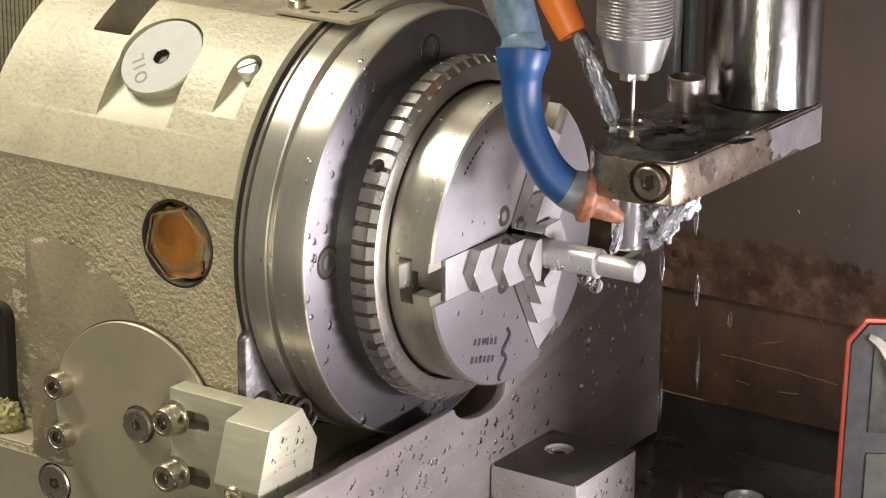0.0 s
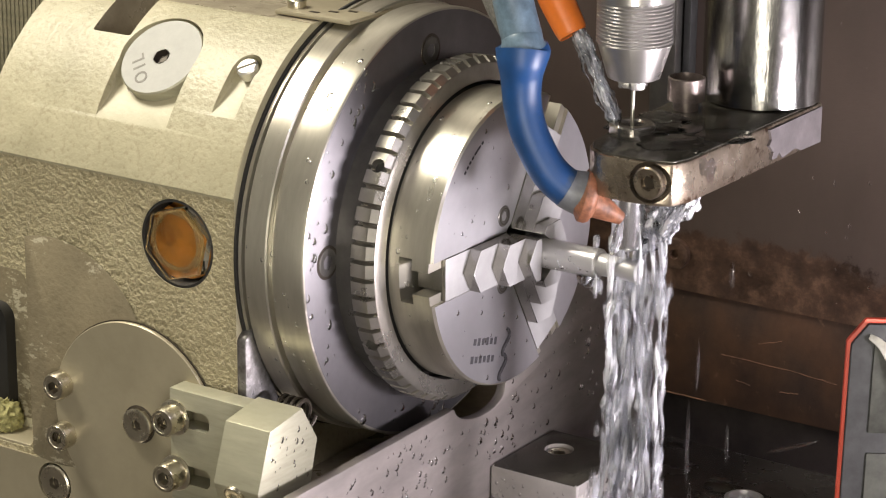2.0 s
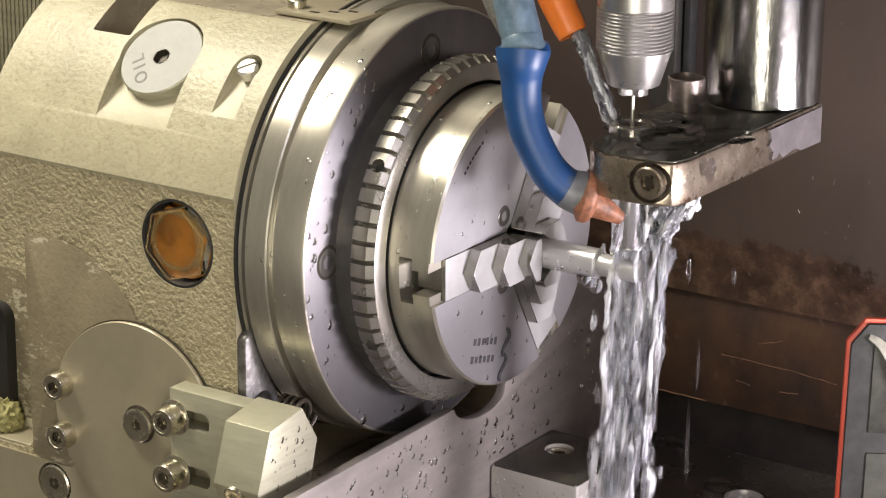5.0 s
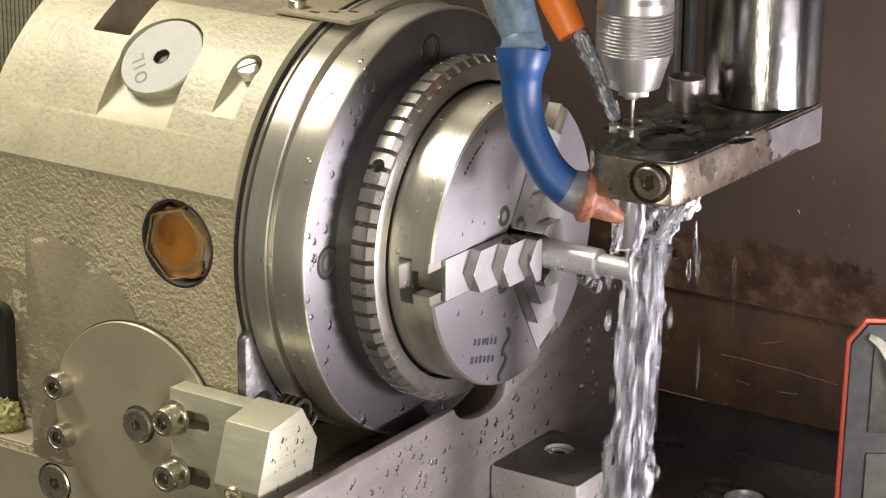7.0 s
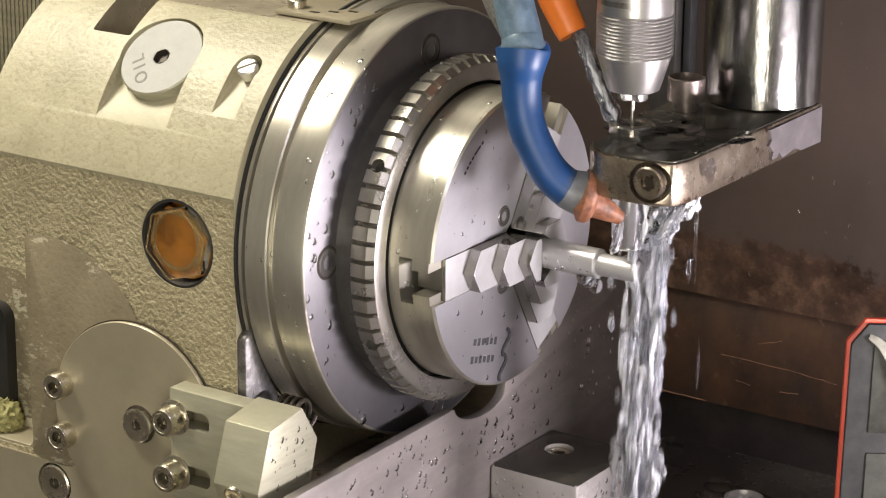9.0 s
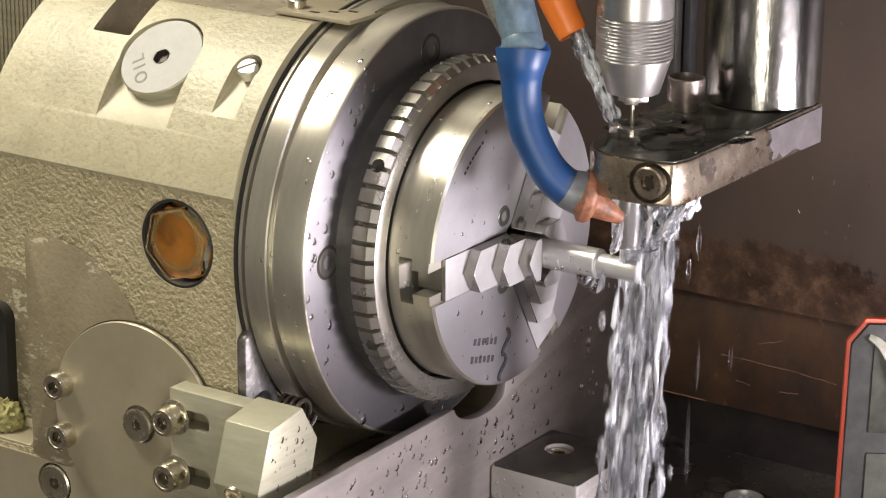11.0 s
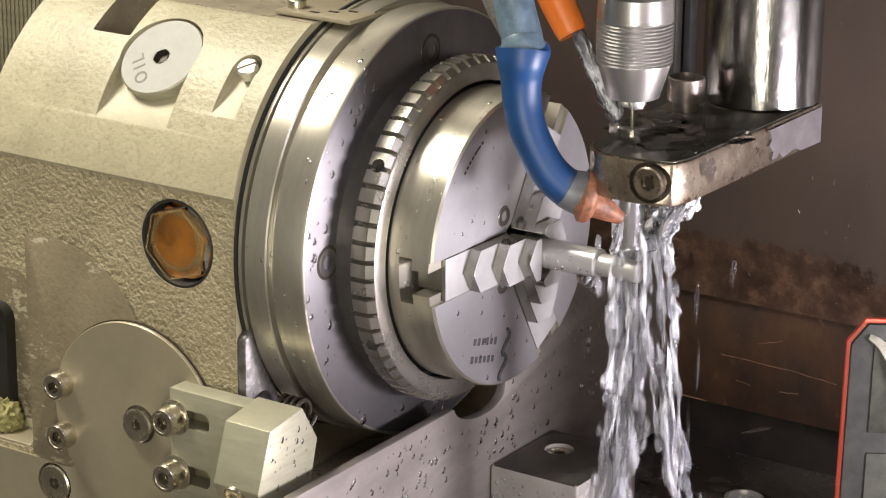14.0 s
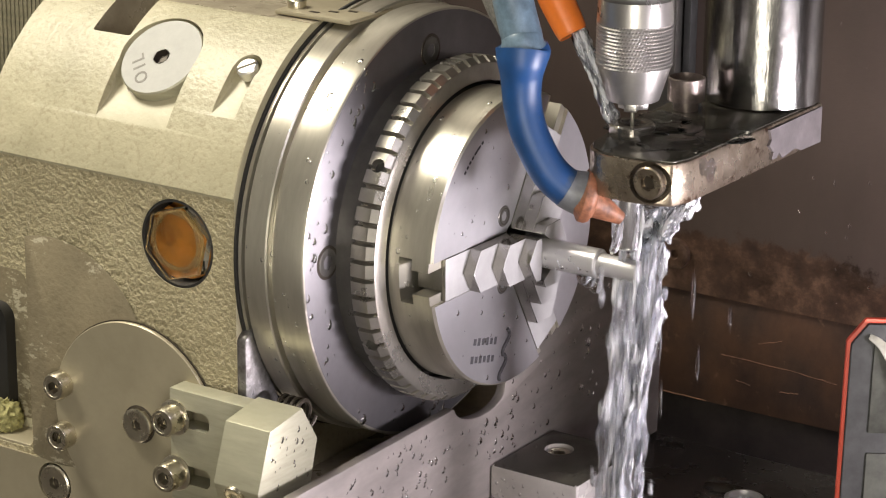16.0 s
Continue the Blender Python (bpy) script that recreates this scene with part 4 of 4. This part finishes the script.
def strand(length, radius, seed, wob=0.0035, flat=0.5, n=20, twist=130, lump=1.0):
    """A rope of falling water, hanging from the origin: thick and thin, kinked and twisted."""
    bm = bmesh.new()
    steps = int(length / 0.0007)
    rings = []
    for i in range(steps + 1):
        f = i / steps
        z = -length * f
        o = Vector((seed * 7.3, seed * 1.7, z * 60))
        cx = wob * noise.noise(o) * (0.3 + f)
        cy = wob * noise.noise(o + Vector((11, 0, 0))) * (0.3 + f)
        env = min(1, f * 9 + 0.15, (1 - f) * 6 + 0.1)
        r = radius * env * (0.8 + lump * (0.85 * noise.noise(Vector((seed * 3.1, 5, z * 175))) + 0.55 * noise.noise(Vector((seed, 9, z * 300)))))
        r = max(r, radius * 0.12)
        tw = seed + z * twist
        ring = []
        for k in range(n):
            a = 2 * math.pi * k / n
            rr = r * (1 + lump * 0.45 * noise.noise(Vector((math.cos(a) * 1.8, math.sin(a) * 1.8 + seed, z * 110))) + 0.32 * noise.noise(Vector((math.cos(a) * 4, math.sin(a) * 4 + seed, z * 330))))
            u, w = math.cos(a) * rr, math.sin(a) * rr * flat
            ring.append(bm.verts.new((cx + u * math.cos(tw) - w * math.sin(tw), cy + u * math.sin(tw) + w * math.cos(tw), z)))
        rings.append(ring)
    for a, b in zip(rings, rings[1:]):
        for k in range(n):
            bm.faces.new([a[k], a[(k + 1) % n], b[(k + 1) % n], b[k]])
    bm.faces.new(rings[0][::-1]), bm.faces.new(rings[-1])
    return bm


FALLING = []


def stream(name, label, levels, across, width, radius, seed):
    w = thing(name, label, "water")
    rnd = random.Random(seed)
    for lv in range(levels):
        for k in range(across):
            side = (k - (across - 1) / 2) / max(1, (across - 1) / 2) if across > 1 else 0
            s = part("strand", strand(0.052, radius * rnd.uniform(0.55, 1.15), seed + lv * 10 + k, 0.004), (STREAM, FOAM)[(k + lv) % 2 == 0], w, "", 60)
            off = RIGHT * side * width * (1.0 - 0.06 * lv) + Vector((rnd.uniform(-0.002, 0.002), rnd.uniform(-0.003, 0.003), -0.036 * lv))
            FALLING.append((s, off, rnd.randrange(4), rnd.uniform(0, 360), 0.036))
        # loose blobs torn off the sides
        for k in range(across // 2 + 1):
            bm = bmesh.new()
            bmesh.ops.create_icosphere(bm, subdivisions=2, radius=1)
            r = rnd.uniform(0.0006, 0.0013)
            for v in bm.verts:
                q = 1 + 0.5 * noise.noise(v.co * 1.7 + Vector((seed + lv * 3, k * 5, 0)))
                v.co = Vector((v.co.x * r * q, v.co.y * r * q, v.co.z * r * rnd.uniform(1.9, 2.1) * q))
            b = part("blob", bm, (STREAM, FOAM)[k % 2], w, "", 60)
            off = RIGHT * rnd.choice((-1, 1)) * (width + rnd.uniform(0.001, 0.0055)) + Vector((0, rnd.uniform(-0.003, 0.003), -0.036 * lv - 0.012 - rnd.uniform(0, 0.03)))
            FALLING.append((b, off, rnd.randrange(4), rnd.uniform(0, 360), 0.036))
    return w


MAIN = stream("water_stream", "clear water stream falling from the guide arm", 5, 9, 0.0050, 0.0022, 3)
SIDE = stream("side_stream", "thin clear water stream off the guide arm", 5, 5, 0.0030, 0.0019, 57)


def jet():
    j = thing("flush_jet", "clear twisted water jet from the orange nozzle", "water")
    a, b = Vector((0.0234, 0.0, 0.0716)), Vector((0.0386, -0.001, 0.0448))
    a += (a - b).normalized() * 0.005
    q = (a - b).to_track_quat("Z", "Y").to_matrix().to_4x4()
    for k, (r, lump, mat) in enumerate(((0.0038, 0.16, BEAD), (0.0026, 0.7, FOAM), (0.0022, 0.8, FOAM), (0.0019, 0.9, STREAM))):
        s = part("strand", strand((a - b).length + 0.001, r, 201 + k, 0.0012, 0.7, 20, 60, lump), mat, j, "", 60)
        FALLING.append((s, Vector(((0.0, 0.0008, -0.0012, 0.0014)[k], 0, 0)), k, 40 * k, 0.0))
    return j, Matrix.Translation(a) @ q


JET, JETPOSE = jet()


def hanging_water():
    """Lumps of water on the arm and curtains clinging under it."""
    h = thing("clinging_water", "water clinging round the guide and under the arm", "water")
    for x, y, z, r, sx in ((0.0400, 0.0020, TOP + 0.001, 0.0065, 1.2), (0.0480, 0.0080, TOP + 0.001, 0.0060, 1.4), (0.0440, 0.0180, TOP + 0.001, 0.0050, 1.6), (0.0600, -0.0060, TOP + 0.0005, 0.0055, 1.9), (0.0730, -0.0110, 0.0400, 0.0034, 0.8), (0.0745, -0.0060, 0.0375, 0.0030, 0.8), (0.0700, 0.0120, TOP + 0.0005, 0.0050, 1.8)):
        bm = bmesh.new()
        bmesh.ops.create_icosphere(bm, subdivisions=4, radius=1)
        for v in bm.verts:
            k = 1 + 0.35 * noise.noise(v.co * 1.8 + Vector((x * 900, y * 900, 0))) + 0.12 * noise.noise(v.co * 5)
            v.co = Vector((x + v.co.x * r * sx * k, y + v.co.y * r * sx * k, z + v.co.z * r * (0.16 if z > 0.042 else 1.3) * k))
        part("water_lump", bm, WATER, h, "", 60)
    for i, (x, y) in enumerate(((0.0540, 0.0000), (0.0575, -0.0010), (0.0610, 0.0000), (0.0640, 0.0015))):
        s = part("curtain", strand(0.024 + 0.003 * (i % 3), 0.0042, 300 + i, 0.004, 0.5), (WATER, FOAM)[i % 2], h, "", 60)
        s.location = (x, y, 0.0305)
        s.rotation_euler = (radians(2), radians(8 + 5 * i), 0)
    tip = part("spray", strand(0.012, 0.0022, 340, 0.002, 0.4), WATER, h, "", 60)
    tip.location, tip.rotation_euler = (0.0487, -0.0145, 0.0190), (radians(-35), radians(8), 0)
    for i, (x, z) in enumerate(((0.0295, 0.0056), (0.0322, 0.0068), (0.0275, 0.0048))):
        bm = bmesh.new()
        bmesh.ops.create_icosphere(bm, subdivisions=3, radius=1)
        for v in bm.verts:
            v.co = Vector((x + v.co.x * 0.0024, -0.0015 + v.co.y * 0.0024, AXIS - z + v.co.z * (0.0030 if v.co.z < 0 else 0.0022)))
        part("hanging_drop", bm, WATER, h, "", 60)


hanging_water()


def floor_details():
    r = part("drain_ring", lathe([(-0.1198, 0.0075), (-0.1180, 0.0073), (-0.1176, 0.0066), (-0.1176, 0.0056), (-0.1196, 0.0052), (-0.1196, 0)], 48, Matrix.Translation((0.0400, 0.0985, 0)) @ pose(0, 0, 0, 0, -90)), GROUND)
    tagged(r, "wet steel ring set in the tank floor", "drain ring")
    rnd = random.Random(77)
    for i in range(7):
        bm = bmesh.new()
        bmesh.ops.create_icosphere(bm, subdivisions=3, radius=1)
        cx, cy, q = rnd.uniform(-0.01, 0.05), rnd.uniform(0.075, 0.135), rnd.uniform(0.002, 0.006)
        for v in bm.verts:
            k = 1 + 0.45 * noise.noise(v.co * 1.5 + Vector((i * 5, 0, 0)))
            v.co = Vector((cx + v.co.x * q * 1.5 * k, cy + v.co.y * q * k, -0.1199 + v.co.z * 0.0007))
        tagged(part("puddle", bm, WATER, None, "", 60), "small puddle of water on the tank floor", "puddle", "puddles on the floor")


floor_details()


def drops():
    out = []
    rnd = random.Random(21)
    for i in range(10):
        bm = bmesh.new()
        bmesh.ops.create_icosphere(bm, subdivisions=3, radius=1)
        L = rnd.uniform(0.002, 0.007)
        for v in bm.verts:
            k = 1 + 0.4 * noise.noise(v.co * 2 + Vector((i * 9, 0, 0)))
            v.co = Vector((v.co.x * 0.0007 * k, v.co.y * 0.0007 * k, v.co.z * L * k))
        d = tagged(part("falling_drop", bm, WATER, None, "", 60), "stretched falling drop of clear water", "water drop", "falling drops")
        out.append((d, RIGHT * rnd.uniform(-0.014, 0.046) + Vector((0.046, rnd.uniform(-0.01, 0.02), 0)), rnd.uniform(0.02, 0.0), rnd.randrange(9, 17), rnd.randrange(9)))
    return out


DROPS = drops()


def splashes():
    out = []
    rnd = random.Random(63)
    for i in range(6):
        bm = bmesh.new()
        bmesh.ops.create_icosphere(bm, subdivisions=3, radius=1)
        q = rnd.uniform(0.004, 0.009)
        for v in bm.verts:
            k = 1 + 0.5 * noise.noise(v.co * 2.5 + Vector((i * 7, 3, 0)))
            v.co = Vector((v.co.x * 0.0005 * k, v.co.y * 0.0005 * k, v.co.z * q * k))
        d = tagged(part("splash_drop", bm, WATER, None, "", 60), "thin drop of water splashing off the tank floor", "water drop", "splash drops")
        away = RIGHT * rnd.uniform(0.02, 0.06) + Vector((-0.01, 0.02, 0)) * rnd.uniform(-1, 1)
        out.append((d, Vector((0.045 + rnd.uniform(-0.004, 0.010), 0.055 + rnd.uniform(-0.01, 0.01), -0.1196)), away, rnd.uniform(0.02, 0.05), (83, 125, 62, 97, 240, 71)[i], (0, 125, 2, 56, 10, 36)[i]))
    return out


SPLASHES = splashes()


def beads():
    """Small beads of water standing on steel faces."""
    rnd = random.Random(4)
    unit = bmesh.new()
    bmesh.ops.create_icosphere(unit, subdivisions=2, radius=1)
    base = [v.co.copy() for v in unit.verts]
    faces = [[v.index for v in f.verts] for f in unit.faces]
    unit.free()
    vs, fs = [], []

    def bead(at, normal, r, long=1.0):
        nrm = Vector(normal).normalized()
        up = Vector((0, 0, 1)) - nrm * nrm.z
        up = up.normalized() if up.length > 0.1 else Vector((0, 1, 0))
        sd = nrm.cross(up)
        o = len(vs)
        ir = rnd.uniform(0.8, 1.2)
        for c in base:
            taper = 1 - 0.3 * max(0, c.y)
            vs.append(Vector(at) + sd * c.x * r * ir * taper + up * c.y * r * long + nrm * c.z * r * 0.55)
        fs.extend([[k + o for k in f] for f in faces])
    for _ in range(62):
        a = radians(rnd.uniform(120, 285))
        q = rnd.uniform(0.0625, 0.0728)
        bead((-0.0333, q * math.cos(a), q * math.sin(a)), (1, 0, 0), 0.0004 + 0.0012 * rnd.random() ** 2.2, rnd.uniform(1, 1.5))
    for _ in range(40):
        a = radians(rnd.uniform(115, 215))
        bead((rnd.uniform(-0.056, -0.035), 0.0748 * math.cos(a), 0.0748 * math.sin(a)), (0, math.cos(a), math.sin(a)), 0.0003 + 0.0008 * rnd.random() ** 2, 1.2)
    for _ in range(45):
        a = radians(rnd.uniform(95, 260))
        bead((rnd.uniform(-0.015, -0.001), 0.0500 * math.cos(a), 0.0500 * math.sin(a)), (0, math.cos(a), math.sin(a)), 0.0003 + 0.0009 * rnd.random() ** 2, 1.2)
    for _ in range(55):
        a = radians(rnd.uniform(95, 290))
        q = rnd.uniform(0.020, 0.048)
        if abs(q * math.sin(a) - AXIS) > 0.011:
            bead((0, q * math.cos(a), q * math.sin(a)), (1, 0, 0), 0.0002 + 0.0007 * rnd.random() ** 2.5, 1.3)
    for _ in range(240):
        y = rnd.uniform(-0.11, 0.135)
        z = rnd.uniform(-0.090, -0.067 if y < 0.03 else -0.045)
        if -0.007 < y < 0.028 and z > -0.073:
            continue
        bead((-0.0195, y, z), (1, 0, 0), 0.0004 + 0.0011 * rnd.random() ** 2.0, rnd.uniform(1.0, 1.4))
    for _ in range(30):
        y, z = rnd.uniform(-0.097, -0.076), rnd.uniform(-0.074, -0.047)
        bead((-0.0300, y, z), (1, 0, 0), 0.0003 + 0.0007 * rnd.random() ** 2, 1.4)
    for _ in range(26):
        bead((rnd.uniform(-0.018, 0.015), 0.0166, rnd.uniform(-0.107, -0.094)), (0, -1, 0), 0.0003 + 0.0006 * rnd.random(), 1.3)
        bead((0.0163, rnd.uniform(0.019, 0.057), rnd.uniform(-0.115, -0.094)), (1, 0, 0), 0.0003 + 0.0006 * rnd.random(), 1.3)
    for _ in range(20):
        bead((rnd.uniform(0.008, 0.032), -0.0046, AXIS + rnd.uniform(-0.003, 0.002)), (0, -1, 0), 0.0003 + 0.0008 * rnd.random(), 1)
    for _ in range(24):
        bead((rnd.uniform(0.0, 0.08), 0.16, rnd.uniform(-0.06, 0.06)), (0, -1, 0), 0.0003 + 0.0006 * rnd.random(), 1.4)
    me = bpy.data.meshes.new("water_beads")
    me.from_pydata(vs, [], fs)
    me.shade_smooth()
    me.materials.append(BEAD)
    tagged(new("water_beads", me), "beads of clear water on the steel faces", "water", kind="stuff")


beads()


# ---- motion ----
def motions():
    # the chuck feeds down while it spins, and has stopped by the end
    def feed(t):
        return np.interp(t, [0, 0.5, 1, 1.5, 2, 2.5, 3, 4, 6.5, 9, 11.5, 13.5, 15, 16], [0, 0.0008, 0.0015, 0.0022, 0.0028, 0.0035, 0.0038, 0.0045, 0.0056, 0.0066, 0.0078, 0.0088, 0.0096, 0.0099])
    rows = []
    for i in range(0, 481, 2):
        t = i / 30
        rows.append((t, pose(GX, GY, 0.0615 - float(feed(t)), 0, 0, 70 * min(i, 474) / 2)))
    walk(DRILL, rows)

    # streams: shift along the picture's right and lean, in metres and degrees
    def ride(ob, home, keys):
        rows = []
        for t, shift, drop, lean in keys:
            rows.append((t, Matrix.Translation(Vector(home) + RIGHT * shift + Vector((0, 0, drop))) @ Matrix.Rotation(radians(lean), 4, Vector((-RIGHT.y, RIGHT.x, 0)))))
        walk(ob, rows)
    ride(MAIN, (0.0490, 0.0040, 0.0270), MAINKEYS)
    ride(SIDE, (0.0490, -0.0020, 0.0270), SIDEKEYS)
    walk(JET, [(t / 2, JETPOSE @ pose(0, 0, 0, 1.2 * math.sin(t * 2.3), 1.0 * math.sin(t * 3.1), 70 * math.sin(t * 1.9))) for t in range(33)])
    # strands drop by one level and start again at the top, each with its own beat
    for s, off, beat, turn, fall in FALLING:
        rows = [(0.0, Matrix.Translation(off) @ pose(0, 0, 0, 0, 0, turn))]
        spin = turn
        for k in range(0, 120):
            f = k * 4 + beat
            if f > 0 and f + 3 <= 480:
                rows.append((f / 30, Matrix.Translation(off) @ pose(0, 0, 0, 0, 0, spin)))
                rows.append(((f + 3) / 30, Matrix.Translation(off - Vector((0, 0, fall * 0.5))) @ pose(0, 0, 0, 0, 0, spin + 30)))
                spin += 47
        rows.append((16.0 + 1 / 30, Matrix.Translation(off) @ pose(0, 0, 0, 0, 0, spin)))
        walk(s, rows)
    for d, at, top, period, beat in DROPS:
        rows = []
        for k in range(-1, 480 // period + 1):
            f = k * period + beat
            for df, z in ((0, top), (period * 0.55, top - 0.045), (period - 1, top - 0.135)):
                rows.append((round(f + df), z))
        ends = [g for g, z in rows]
        heights = [z for g, z in rows]
        keys = [0] + [g for g in ends if 0 < g < 480] + [480]
        walk(d, [(g / 30, Matrix.Translation(at + Vector((0, 0, float(np.interp(g, ends, heights)))))) for g in keys])
    # splashes leap off the floor in an arc, and lie there in between
    for d, foot, out, lift, period, beat in SPLASHES:
        rest = Matrix.Translation(foot) @ pose(0, 90, 0)
        rows = [(0.0, rest)]
        for f in range(beat, 465, period):
            for df, go, up in ((0, 0.0, 0.0), (2, 0.25, 0.6), (5, 0.6, 1.0), (8, 0.85, 0.6), (10, 1.0, 0.0)):
                lean = (out * (1 if df < 10 else 0.4) + Vector((0, 0, lift * (1 - df / 5)))).to_track_quat("Z", "Y").to_matrix().to_4x4()
                rows.append(((f + df) / 30, Matrix.Translation(foot + out * go + Vector((0, 0, lift * up))) @ lean))
            rows.append(((f + 12) / 30, rest))
        walk(d, rows + [(16.0, rest)])


MAINKEYS = [(0.0, 0.0, 0.26, 0), (0.0667, -0.004, 0.06, 4), (0.1, -0.004, 0.02, 8), (0.2, -0.0115, 0, 11.1), (0.3, -0.0025, 0, 17.8), (0.4, -0.0077, 0, 7.8), (0.5, -0.0074, 0, 5.4), (0.7, 0.0047, 0, 10.0), (0.8, -0.0027, 0, 3.4), (1.0, -0.0053, 0, 4.0), (1.5, -0.0053, 0, 4.0), (2.0, -0.0059, 0, 1.7), (2.5, -0.0052, 0, 2.1), (3.0, -0.0031, 0, 3.9), (3.5, -0.0027, 0, 3.4), (4.0, -0.0098, 0, 1.7), (5.2, -0.0046, 0, 2.4), (6.5, -0.0018, 0, 2.3), (7.0, -0.0009, 0, 2.3), (7.5, -0.0033, 0, 0.3), (8.0, -0.001, 0, 0.8), (8.5, -0.0019, 0, 0.8), (9.0, -0.001, 0, 0.8), (10.2, -0.0009, 0, 1.8), (11.5, -0.0037, 0, 2.4), (12.0, -0.0024, 0, 0.8), (12.3, -0.0061, 0, -0.2), (12.5, -0.0047, 0, -0.2), (13.0, -0.0048, 0, -0.7), (13.5, -0.0018, 0, 2.3), (14.0, -0.0052, 0, 1.7), (14.5, -0.0004, 0, 2.8), (15.0, -0.0008, 0, 3.9), (15.5, 0.0015, 0, 3.8), (16.0, -0.0032, 0, 2.9)]
SIDEKEYS = [(0.0, 0.02, 0.27, 0), (0.2, 0.024, 0.27, 0), (0.2667, 0.0262, 0, -2.0), (0.5, 0.0259, 0, -1.7), (0.7, 0.0063, 0, 6.2), (1.0, 0.0007, 0, 3.9), (1.5, 0.0007, 0, 3.9), (2.0, 0.0033, 0, -1.1), (2.5, 0.0106, 0, 2.4), (3.0, 0.0053, 0, 0.3), (3.5, 0.0035, 0, 3.4), (4.0, 0.006, 0, 2.5), (6.5, 0.0045, 0, 2.9), (7.5, 0.004, 0, 1.6), (8.5, 0.0044, 0, 1.6), (9.0, 0.0046, 0, 1.2), (11.5, 0.0061, 0, 0.7), (12.0, 0.0031, 0, -0.1), (12.3, 0.0045, 0, -1.9), (12.5, 0.0138, 0, -3.1), (13.0, 0.016, 0, 1.1), (13.5, 0.0048, 0, -0.5), (14.0, 0.0018, 0, -6.8), (14.5, 0.0054, 0, 2.9), (15.0, 0.0011, 0, -2.7), (15.5, 0.0079, 0, 3.7), (16.0, 0.0044, 0, 3.4)]
motions()
